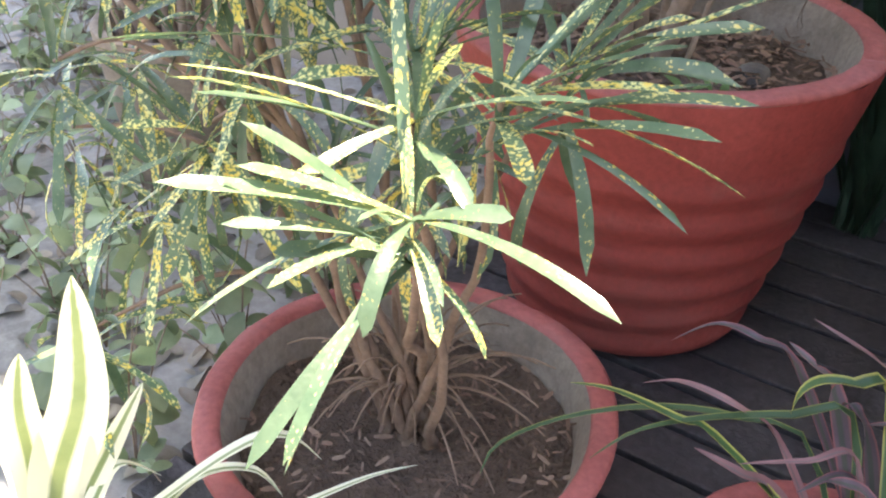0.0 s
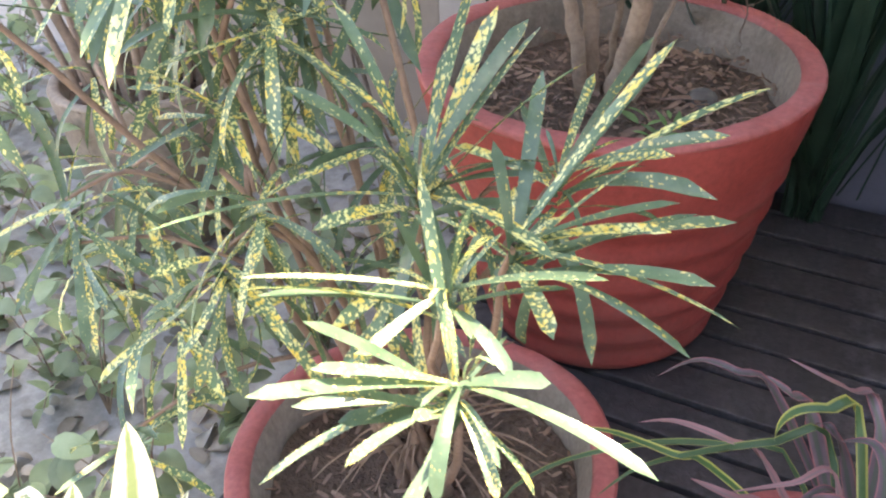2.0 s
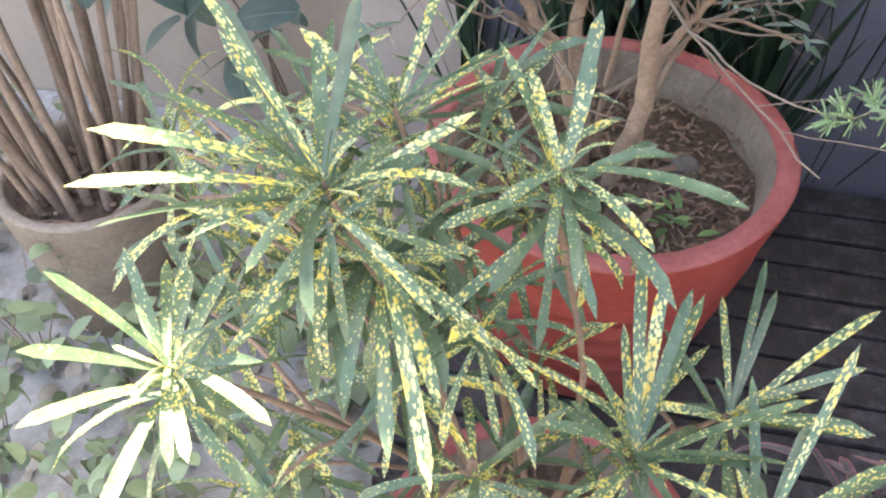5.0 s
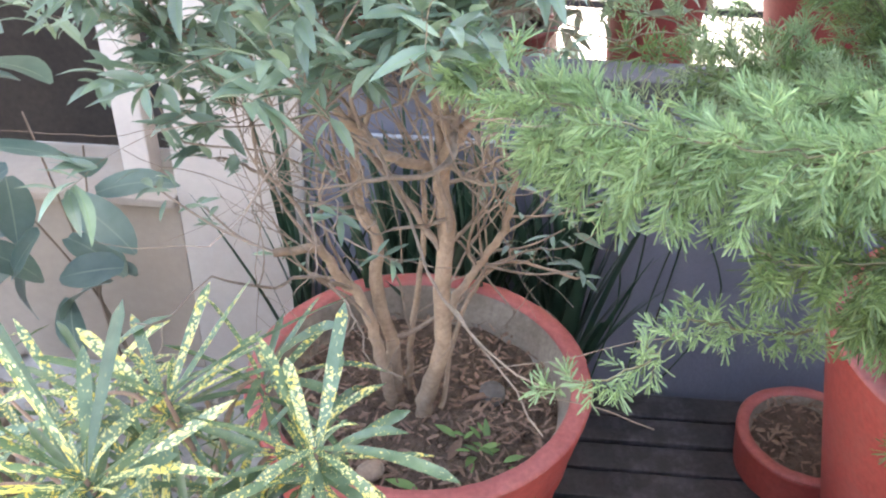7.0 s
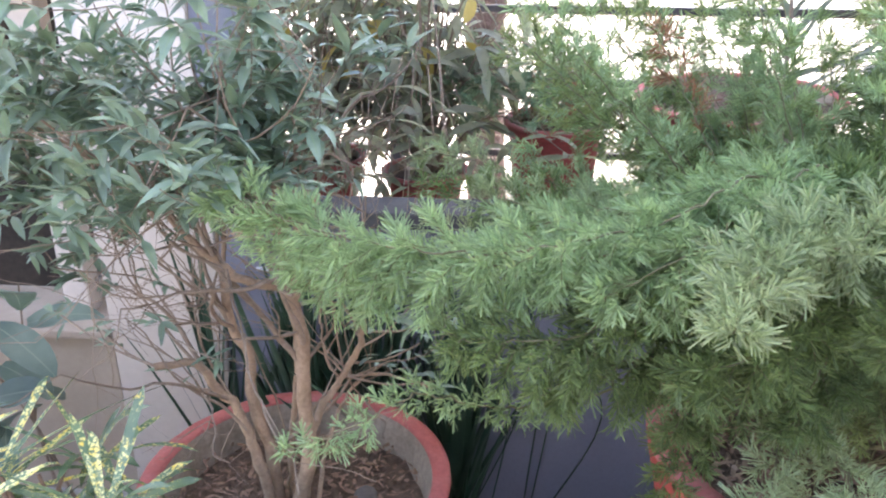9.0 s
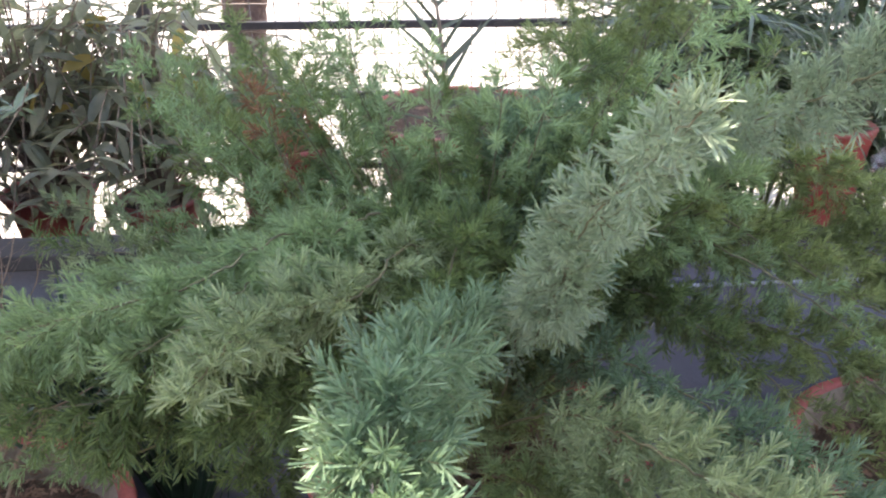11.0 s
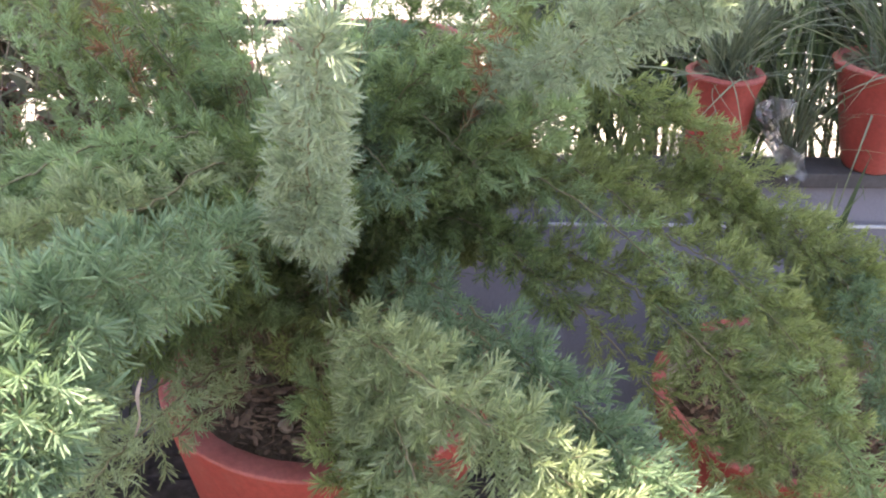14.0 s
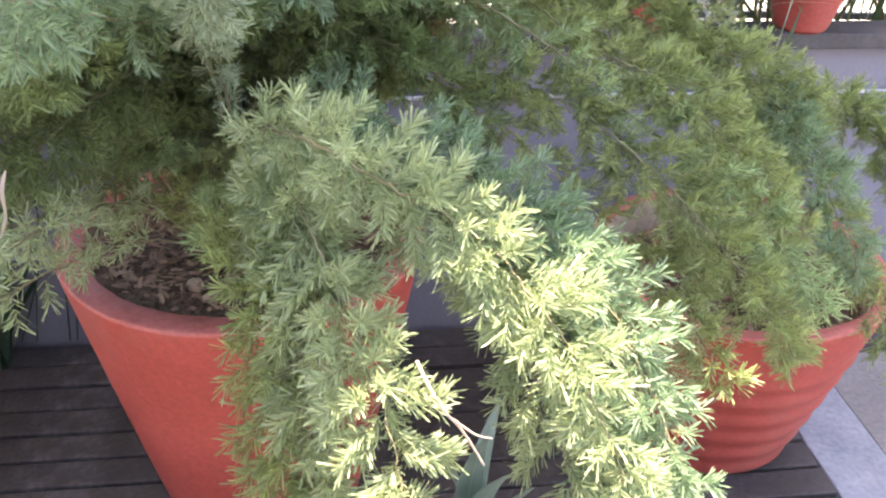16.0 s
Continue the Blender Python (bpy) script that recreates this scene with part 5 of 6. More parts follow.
# ---------- purple grass-leaved plant ----------
cordy = base("cordyline", 0.345, -0.42, S6, "purple and green grass-leaved plant with red edges", "plant")
CT = [  # points along each leaf from near its foot to its tip, width, tint
    ([(0.268, -0.316, 0.200), (0.233, -0.337, 0.235), (0.200, -0.331, 0.230), (0.169, -0.332, 0.200)], 0.012, 0),
    ([(0.272, -0.361, 0.170), (0.244, -0.394, 0.215), (0.203, -0.397, 0.220), (0.172, -0.392, 0.200)], 0.010, 2),
    ([(0.241, -0.397, 0.180), (0.208, -0.413, 0.200), (0.156, -0.407, 0.195), (0.121, -0.408, 0.185)], 0.010, 1),
    ([(0.290, -0.339, 0.160), (0.241, -0.375, 0.190), (0.196, -0.394, 0.190), (0.152, -0.411, 0.175), (0.111, -0.426, 0.150), (0.086, -0.455, 0.135), (0.088, -0.480, 0.125)], 0.008, 3),
    ([(0.313, -0.344, 0.200), (0.274, -0.381, 0.215), (0.224, -0.408, 0.205), (0.183, -0.422, 0.180), (0.157, -0.438, 0.150)], 0.009, 3),
    ([(0.328, -0.330, 0.220), (0.306, -0.353, 0.240), (0.287, -0.369, 0.245), (0.277, -0.377, 0.235), (0.275, -0.378, 0.212)], 0.013, 1),
    ([(0.342, -0.305, 0.210), (0.318, -0.343, 0.255), (0.296, -0.359, 0.275), (0.269, -0.361, 0.285)], 0.010, 2),
    ([(0.286, -0.394, 0.150), (0.259, -0.412, 0.175), (0.224, -0.412, 0.180)], 0.015, 2),
    ([(0.323, -0.370, 0.190), (0.296, -0.400, 0.200), (0.256, -0.420, 0.190)], 0.008, 2),
    ([(0.301, -0.428, 0.165), (0.265, -0.464, 0.180), (0.240, -0.477, 0.165)], 0.014, 3),
    ([(0.295, -0.326, 0.200), (0.279, -0.346, 0.235), (0.256, -0.347, 0.250)], 0.017, 0),
    ([(0.327, -0.368, 0.170), (0.297, -0.416, 0.185)], 0.011, 0),
    ([(0.375, -0.370, 0.190), (0.370, -0.340, 0.240), (0.355, -0.315, 0.250)], 0.016, 0),
    ([(0.360, -0.370, 0.180), (0.345, -0.350, 0.215), (0.320, -0.345, 0.205)], 0.016, 0),
    ([(0.385, -0.390, 0.190), (0.395, -0.350, 0.235), (0.400, -0.310, 0.225)], 0.015, 0),
    ([(0.345, -0.390, 0.170), (0.320, -0.395, 0.190), (0.300, -0.385, 0.165)], 0.015, 0),
    ([(0.370, -0.400, 0.180), (0.365, -0.385, 0.230), (0.345, -0.380, 0.250)], 0.013, 2),
    ([(0.350, -0.420, 0.170), (0.330, -0.440, 0.200), (0.305, -0.450, 0.185)], 0.013, 0),
    ([(0.350, -0.340, 0.190), (0.335, -0.320, 0.230), (0.325, -0.300, 0.225)], 0.014, 0),
    ([(0.330, -0.350, 0.180), (0.310, -0.345, 0.215), (0.300, -0.330, 0.200)], 0.014, 0),
    ([(0.420, -0.360, 0.190), (0.440, -0.330, 0.220), (0.460, -0.300, 0.190)], 0.010, 0),
    ([(0.430, -0.430, 0.190), (0.480, -0.430, 0.210), (0.520, -0.430, 0.170)], 0.010, 2),
    ([(0.420, -0.490, 0.180), (0.450, -0.540, 0.200), (0.470, -0.580, 0.160)], 0.010, 3),
    ([(0.370, -0.500, 0.170), (0.350, -0.550, 0.190), (0.330, -0.590, 0.150)], 0.011, 0),
    ([(0.330, -0.480, 0.165), (0.290, -0.530, 0.185), (0.260, -0.560, 0.150)], 0.010, 2)]
for k, (way, w, tint) in enumerate(CT):
    g = random.Random(k)
    foot = (0.365 + g.uniform(-0.02, 0.02), -0.42 + g.uniform(-0.02, 0.02), S6)
    ribbon(cordy, [foot] + way, w, (M_CORDY, M_CORDY_Y, M_CORDY_P, M_CORDY_G)[tint], lambda t: min(1, 0.5 + 1.6 * t) * (1 - t ** 2.2) ** 0.8, fold=0.35)
leaf_to(cordy, (0.37, -0.40, S6), (0.317, -0.332, 0.335), 0.006, 80, M_YELLOW, seg=14)

# ---------- striped dracaena ----------
potd, SD = pot(-0.150, -0.705, 0.060, 0.085, 0.048, "small red pot with a striped dracaena", 0, 0.012, 0.02, 33, chips=30, z0=0.0, group="small pots")
drac = base("dracaena", -0.150, -0.705, SD, "cream and green striped dracaena with broad pointed leaves", "plant")
DT = [  # points along each leaf, width
    ([(-0.140, -0.685, 0.15), (-0.096, -0.676, 0.25), (-0.055, -0.685, 0.365)], 0.048),
    ([(-0.160, -0.690, 0.16), (-0.140, -0.695, 0.23), (-0.120, -0.694, 0.285)], 0.032),
    ([(-0.130, -0.675, 0.13), (-0.105, -0.655, 0.19), (-0.072, -0.645, 0.252)], 0.020),
    ([(-0.155, -0.680, 0.13), (-0.128, -0.665, 0.18), (-0.105, -0.668, 0.225)], 0.020),
    ([(-0.180, -0.690, 0.15), (-0.215, -0.680, 0.20), (-0.250, -0.670, 0.17)], 0.024),
    ([(-0.190, -0.720, 0.15), (-0.235, -0.750, 0.19), (-0.270, -0.780, 0.15)], 0.024),
    ([(-0.160, -0.740, 0.15), (-0.170, -0.790, 0.20), (-0.180, -0.830, 0.17)], 0.024),
    ([(-0.120, -0.740, 0.14), (-0.090, -0.790, 0.18), (-0.070, -0.820, 0.14)], 0.022),
    ([(-0.175, -0.675, 0.12), (-0.190, -0.645, 0.16), (-0.200, -0.610, 0.13)], 0.020)]
for way, w in DT:
    ribbon(drac, [(-0.150, -0.705, SD)] + way, w, M_DRAC, lambda t: min(1, 0.55 + 0.9 * t) * (1 - t ** 3.2) ** 0.9, fold=0.2, up=(0.5, -0.25, 0.35))
for way, w in (([(-0.085, -0.66, 0.13), (-0.030, -0.615, 0.19), (-0.005, -0.590, 0.20), (0.012, -0.572, 0.172)], 0.020), ([(-0.085, -0.67, 0.12), (-0.060, -0.625, 0.155), (-0.030, -0.600, 0.160), (-0.012, -0.590, 0.135)], 0.016),
               ([(-0.040, -0.68, 0.12), (0.010, -0.620, 0.155), (0.040, -0.560, 0.160), (0.066, -0.530, 0.165)], 0.010), ([(-0.030, -0.70, 0.11), (0.020, -0.640, 0.14), (0.045, -0.590, 0.145), (0.040, -0.570, 0.115)], 0.012),
               ([(-0.115, -0.69, 0.12), (-0.120, -0.650, 0.15), (-0.110, -0.620, 0.12)], 0.02)):
    ribbon(drac, [(-0.145, -0.705, SD)] + way, w, M_DRAC, lambda t: min(1, 0.5 + 1.2 * t) * (1 - t ** 2.6) ** 0.9, fold=0.25, roll=20)


# ---------- left: stemmy pot plant, broad leaves, low plants on the ground ----------
potl, SL_ = pot(-0.70, -0.06, 0.13, 0.26, 0.10, "grey weathered pot crowded with brown stems", 0, 0.018, 0.03, 35, chips=60, z0=-0.05, group="small pots")
for o in potl.children:
    o.data.materials[0] = M_INNER
stems = base("cane_plant", -0.70, -0.06, SL_, "thick clump of bare brown stems with broad leaves", "plant")
hp = Heap()
for i in range(30):
    g = random.Random(i)
    a, q = i * 2.4, 0.085 * math.sqrt((i + 1) / 30)
    x0, y0 = -0.70 + q * math.cos(a), -0.06 + q * math.sin(a)
    top = (x0 + 1.3 * q * math.cos(a) - g.uniform(0.0, 0.10), y0 + 1.0 * q * math.sin(a) + g.uniform(-0.02, 0.10), SL_ + g.uniform(0.35, 0.6))
    md = ((x0 + top[0]) / 2 + g.uniform(-0.01, 0.01), (y0 + top[1]) / 2, (SL_ + top[2]) / 2)
    v, f = tube(spline([(x0, y0, SL_ - 0.01), md, top], 12), np.linspace(g.uniform(0.005, 0.0085), 0.004, 12), 7)
    hp.add(v - np.array(stems.location), f)
hp.link("stem", M_TWIG, stems, "bare brown woody stems")
BL = [leaf_data("broad_leaf", blade(0.10 + 0.015 * k, 0.055, oval, 30 + 15 * k, 0.2, 8, 10 * k, 0.03), M_BROAD) for k in range(3)]
for i in range(34):
    g = random.Random(500 + i)
    leaf_at(BL[g.randrange(3)], stems, aim((-0.70 + g.uniform(-0.16, 0.16), -0.06 + g.uniform(-0.1, 0.16), SL_ + g.uniform(0.40, 0.66)), g.uniform(0, 360), g.uniform(-40, 25), g.uniform(-30, 30), g.uniform(0.7, 1.1)), "broad_leaf")
vine = base("vine", -0.55, 0.26, -0.05, "vine with broad blue-green leaves before the cream wall", "plant")
hp = Heap()
for i, (x, z) in enumerate(((-0.60, 0.55), (-0.52, 0.50), (-0.66, 0.42), (-0.48, 0.36))):
    v, f = tube(spline([(-0.55 + 0.02 * i, 0.28, -0.05), (-0.56, 0.27, 0.2), (x, 0.25, z)], 14), np.linspace(0.003, 0.0015, 14), 5)
    hp.add(v - np.array(vine.location), f)
hp.link("stem", M_TWIG, vine)
VB = [leaf_data("broad_leaf", blade(0.10 + 0.012 * k, 0.062, oval, 20 + 15 * k, 0.15, 8, 12 * k, 0.03), M_BROAD) for k in range(3)]
for i, (x, y, z, az, el) in enumerate(((-0.60, 0.22, 0.40, 200, -10), (-0.55, 0.20, 0.37, -20, -5), (-0.63, 0.22, 0.33, 230, -60), (-0.56, 0.24, 0.30, -10, 5), (-0.66, 0.20, 0.29, 190, -30), (-0.50, 0.22, 0.44, 20, 15),
                                        (-0.70, 0.22, 0.45, 170, 0), (-0.58, 0.22, 0.24, 250, -70), (-0.68, 0.24, 0.52, 150, 10), (-0.62, 0.2, 0.47, -60, -40), (-0.74, 0.2, 0.36, 210, -50), (-0.50, 0.20, 0.29, 170, -20),
                                        (-0.56, 0.12, 0.53, 200, -30), (-0.63, 0.12, 0.49, 160, -50), (-0.50, 0.14, 0.48, -20, -20), (-0.43, 0.12, 0.38, 185, -5), (-0.69, 0.12, 0.45, 220, -30), (-0.66, 0.12, 0.40, 10, -20),
                                        (-0.54, 0.12, 0.43, 190, -45), (-0.58, 0.12, 0.56, 30, -10), (-0.48, 0.14, 0.54, 100, -20), (-0.72, 0.12, 0.52, 200, -10))):
    leaf_at(VB[i % 3], vine, aim((x, y, z), az, el, 20 * (i % 3 - 1), 1.0), "broad_leaf")
RB = [blade(0.024 + 0.003 * k, 0.020, oval, 20 + 20 * k, 0.15, 5) for k in range(4)]
GB = [blade(0.034 + 0.006 * k, 0.022 + 0.003 * k, oval, 15 + 18 * k, 0.2, 5, 12 * k) for k in range(4)]
for k in range(36):
    g = random.Random(900 + k)
    x, y = (-0.30 - 0.14 * (k % 4) + g.uniform(-0.05, 0.05), -0.74 + 0.16 * (k // 4) + g.uniform(-0.05, 0.05)) if k < 20 else (-0.95 - 0.15 * (k % 4) + g.uniform(-0.06, 0.06), -0.42 + 0.2 * ((k - 20) // 4) + g.uniform(-0.06, 0.06))
    p = base("low_plant", x, y, -0.05, "straggly low plant with pale oval leaves on the ground", "plant", "low plants on the ground")
    hl, hs = Heap(), Heap()
    for j in range(7):
        a, R, top = g.uniform(0, 6.28), g.uniform(0.03, 0.13), g.uniform(0.06, 0.24)
        way = spline([(0, 0, 0), (R * 0.4 * math.cos(a), R * 0.4 * math.sin(a), top * 0.6), (R * math.cos(a), R * math.sin(a), top)], 9)
        v, f = tube(way, np.linspace(0.0014, 0.0006, 9), 4)
        hs.add(v, f)
        for q in range(6):
            c = way[g.randrange(2, 9)]
            put(hl, GB[g.randrange(4)], aim(c, g.uniform(0, 360), g.uniform(-35, 40), g.uniform(-40, 40), g.uniform(0.4, 1.05)))
    hs.link("stem", M_TWIG, p)
    tagged(hl.link("foliage", M_LOW, p), kind="stuff")
# dry leaf litter on the ground
hl = Heap()
g = random.Random(77)
for k in range(1500):
    put(hl, GB[g.randrange(4)], aim((g.uniform(-1.9, -0.26), g.uniform(-0.9, 0.38), -0.046 + g.uniform(0, 0.006)), g.uniform(0, 360), g.uniform(-6, 14), g.uniform(-25, 25), g.uniform(0.35, 0.95)))
tagged(hl.link("leaf_litter", M_LITTER), "scattered dry leaves and bits lying on the pale ground", "litter", kind="stuff")

# ---------- pots on the coping ----------
LZ = 0.60
SZ = 0.31
shelf = base("plant_shelf", 0.25, 0.92, -0.05, "dark steel plant shelf between the parapet and the railing", "shelf")
part("shelf_top", box_bm(-0.95, 0.95, -0.13, 0.19, SZ + 0.025, SZ + 0.05, 0.003), M_RAIL, shelf)
for lx in (-0.92, 0.0, 0.92):
    for ly in (-0.11, 0.17):
        part("leg", box_bm(lx - 0.012, lx + 0.012, ly - 0.012, ly + 0.012, 0, SZ + 0.025, 0.002), M_RAIL, shelf)
potA, SA = pot(0.765, 0.96, 0.195, 0.34, 0.125, "wide red flared pot on the plant shelf", 0, 0.020, 0.02, 41, 0.03, 60, "pots on the plant shelf", SZ)
potB, SBb = pot(0.37, 0.90, 0.100, 0.30, 0.075, "red pot with a dry rusty plant on the plant shelf", 0, 0.016, 0.02, 42, 0.012, 40, "pots on the plant shelf", SZ)
potC, SC = pot(1.37, 0.391, 0.062, 0.175, 0.045, "red pot of grassy leaves on the parapet", 0, 0.014, 0.02, 43, 0.006, 40, "pots on the parapet", LZ)
potD, SDd = pot(1.665, 0.391, 0.095, 0.195, 0.047, "tall red pot of grassy leaves on the parapet", 0, 0.016, 0.02, 44, 0.008, 40, "pots on the parapet", LZ)
potE, SE = pot(-0.16, 0.92, 0.095, 0.20, 0.062, "red pot with a leafy bush on the plant shelf", 0, 0.016, 0.02, 45, 0.012, 40, "pots on the plant shelf", SZ)
potG, SG = pot(0.085, 0.90, 0.088, 0.18, 0.058, "red pot with a leafy bush on the plant shelf", 0, 0.016, 0.02, 47, 0.012, 40, "pots on the plant shelf", SZ)
potF, SF = pot(0.98, 0.391, 0.080, 0.15, 0.045, "red pot with a feathery fern on the parapet", 0, 0.014, 0.02, 46, 0.01, 40, "pots on the parapet", LZ)
tuft("grassy_plant", 1.37, 0.391, SC, "thin grey-green grassy leaves in a red pot", "plant", 120, 0.36, 0.0044, 30, 70, M_GRASS, 61)
tuft("grassy_plant", 1.385, 0.375, SC, "thin grey-green grassy leaves hanging over a red pot", "plant", 46, 0.30, 0.0042, 60, 75, M_GRASS, 64)
tuft("grassy_plant", 1.665, 0.391, SDd, "thin grey-green grassy leaves in a red pot", "plant", 120, 0.38, 0.0044, 30, 70, M_GRASS, 62)
tuft("grassy_plant", 1.645, 0.365, SDd, "thin grey-green grassy leaves hanging over a red pot", "plant", 46, 0.32, 0.0042, 60, 75, M_GRASS, 65)
tuft("grassy_plant", 1.52, 0.40, LZ, "thin grey-green grassy leaves on the parapet", "plant", 70, 0.32, 0.0042, 26, 45, M_GRASS, 63)
for nm, x, y, z, sd, n, R, H in (("asparagus_fern", 0.98, 0.391, SF, 90, 9, 0.18, 0.30), ("asparagus_fern", 0.31, 0.88, SBb, 120, 13, 0.24, 0.17)):
    p = base(nm, x, y, z, "soft dark green fern in a red pot" + (" on the parapet" if y < 0.5 else " on the plant shelf"), "fern")
    g = np.random.default_rng(sd)
    for i in range(n):
        a = i * 2.4
        dx, dy = math.cos(a), math.sin(a)
        r, h = R * g.uniform(0.5, 1.1), H * g.uniform(0.6, 1.1)
        frond(p, [(x + dx * 0.02, y + dy * 0.02, z), (x + dx * r * 0.5, y + dy * r * 0.5, z + h), (x + dx * r, y + dy * r, z + h * g.uniform(0.5, 0.95))], g.uniform(0.035, 0.05), sd + i, M_FERN_OLIVE if y < 0.5 else M_FERN_BLUE, 0.6, 0.2)
# rusty plant and leafy bush
for nm, lab, x, y, z, mt, n, H, sd in (("dry_plant", "withered rusty-leaved plant in a red pot", 0.40, 0.89, SBb, M_RUST, 130, 0.14, 71), ("bush", "dark leafy bush on the plant shelf", -0.16, 0.92, SE, M_BUSH, 760, 0.55, 72), ("bush", "dark leafy bush on the plant shelf", 0.085, 0.90, SG, M_BUSH, 680, 0.53, 73)):
    p = base(nm, x, y, z, lab, "plant")
    g = random.Random(sd)
    hs, hl = Heap(), Heap()
    for i in range(n // 8):
        a, R, top = g.uniform(0, 6.28), g.uniform(0.05, 0.24) * H / 0.3, H * g.uniform(0.35, 1.1)
        sag = g.uniform(0.0, 0.95) * top if nm == "bush" else 0.0
        way = spline([(0, 0, -0.01), (R * 0.45 * math.cos(a), R * 0.45 * math.sin(a), top * 0.75), (R * math.cos(a), R * math.sin(a), top - sag)], 10)
        v, f = tube(way, np.linspace(0.0028, 0.0010, 10), 5)
        hs.add(v, f)
        for q in range(8):
            c = way[g.randrange(3, 10)]
            put(hl, SLB[g.randrange(6)], aim(c, g.uniform(0, 360), g.uniform(-50, 35), g.uniform(-30, 30), g.uniform(1.1, 1.9) if nm == "bush" else g.uniform(0.7, 1.3)))
    hs.link("stem", M_TWIG, p)
    tagged(hl.link("foliage", mt, p), kind="stuff")
    if nm == "bush":
        OLD = leaf_data("old_leaf", blade(0.085, 0.036, oval, 40, 0.25, 6), M_OLD)
        for i in range(7):
            leaf_at(OLD, p, aim((x + g.uniform(-0.13, 0.13), y + g.uniform(-0.14, -0.02), z + g.uniform(0.26, 0.44)), g.uniform(0, 360), g.uniform(-60, 10), g.uniform(-40, 40), g.uniform(0.7, 1.1)), "old_leaf")

# strap-leaved plant in the far ribbed pot
lily = base("strap_leaved_plant", 1.46, 0.13, S5, "dark strap-leaved plant growing in the ribbed pot", "plant")
for k, (x, y, z, w, bd) in enumerate(((1.47, 0.114, 0.686, 0.024, 25), (1.54, 0.14, 0.66, 0.024, 45), (1.60, 0.10, 0.58, 0.022, 60), (1.38, 0.10, 0.60, 0.022, 50), (1.50, 0.02, 0.56, 0.022, 60), (1.56, 0.20, 0.70, 0.02, 20), (1.43, 0.2, 0.66, 0.02, 15), (1.62, 0.02, 0.48, 0.022, 70), (1.36, -0.02, 0.46, 0.02, 70), (1.42, 0.0, 0.50, 0.02, 40))):
    leaf_to(lily, (1.46 + 0.015 * math.cos(k), 0.13 + 0.015 * math.sin(k), S5), (x, y, z), w, bd, M_PALM if k % 3 else M_GRASS, shape=lambda t: min(1, 0.4 + 1.8 * t) * (1 - t ** 2.6), seg=12)

# ---------- small things ----------
def pebble(x, y, z, r, flat, seed, label="smooth tan pebble lying on the bark", name="pebble", material=None):
    bm = bmesh.new()
    bmesh.ops.create_icosphere(bm, subdivisions=3, radius=1)
    for v in bm.verts:
        k = 1 + 0.12 * noise.noise(v.co * 1.3 + Vector((seed, 0, 0)))
        v.co = Vector((v.co.x * r * k * 1.2, v.co.y * r * k, v.co.z * r * flat * k))
    o = part(name, bm, material or M_PEBBLE, smooth=True)
    o.location, o.rotation_euler = (x, y, z), (0.1, 0.05, seed)
    return tagged(o, label, name)


pebble(0.708, -0.188, S4 + 0.012, 0.0135, 0.75, 1)
pebble(0.664, -0.185, S4 + 0.011, 0.010, 0.8, 2)
pebble(0.682, -0.212, S4 + 0.009, 0.008, 0.6, 3)
pebble(-0.041, -0.145, S2 + 0.012, 0.016, 0.6, 4, "pale flat stone lying on the soil")
pebble(0.098, 0.008, S2 + 0.010, 0.018, 0.6, 5, "dark grey stone half sunk in the soil", "stone", M_STONE)
weed = base("weed", 0.09, -0.10, S2, "small green weed sprouting in the big pot", "plant")
WL = [leaf_data("leaf", blade(0.028, 0.0085, lance, 30, 0.2, 5), M_ROUND)]
for i in range(16):
    leaf_at(WL[0], weed, aim((0.09 + rnd.uniform(-0.035, 0.035), -0.10 + rnd.uniform(-0.025, 0.025), S2 + rnd.uniform(0.005, 0.03)), rnd.uniform(0, 360), rnd.uniform(0, 50), 0, rnd.uniform(0.6, 1.3)))
# small grey pot with a broad-leaved plant between the red pots
potK, SK = pot(0.985, -0.33, 0.055, 0.10, 0.042, "small grey pot between the big red pots", 0, 0.010, 0.015, 49, chips=20, group="small pots")
for o in potK.children:
    if o.name.split(".")[0] != "soil":
        o.data.materials[0] = M_STONE
lowp = base("broad_leaved_plant", 0.985, -0.33, SK, "grey-green broad-leaved plant in a small pot", "plant")
for k, (tx, ty, tz, w) in enumerate(((0.94, -0.42, 0.30, 0.040), (1.02, -0.43, 0.37, 0.044), (0.99, -0.40, 0.40, 0.036), (1.06, -0.36, 0.28, 0.038), (0.92, -0.31, 0.33, 0.036), (1.03, -0.27, 0.36, 0.036), (0.975, -0.45, 0.24, 0.036))):
    leaf_to(lowp, (0.985 + 0.01 * math.cos(k * 2), -0.33 + 0.01 * math.sin(k * 2), SK), (tx, ty, tz), w, 40, M_BROAD, shape=lance, seg=10)
# fallen leaves
for x, y, z, az, mt, w in ((0.02, -0.17, S2 + 0.014, 160, M_ROUND, 0.014), (-0.06, -0.16, S2 + 0.014, 30, M_CHIP, 0.014), (0.05, -0.12, S2 + 0.014, 70, M_CHIP, 0.012), (0.10, 0.0, S2 + 0.015, 200, M_CHIP, 0.014)):
    o = new("fallen_leaf", leaf_data("fallen_leaf", blade(0.045, w, lance, 15, 0.25, 6), mt))
    o.matrix_world = aim((x, y, z), az, 3, 5)
    tagged(o, "fallen leaf lying on the soil", "leaf")
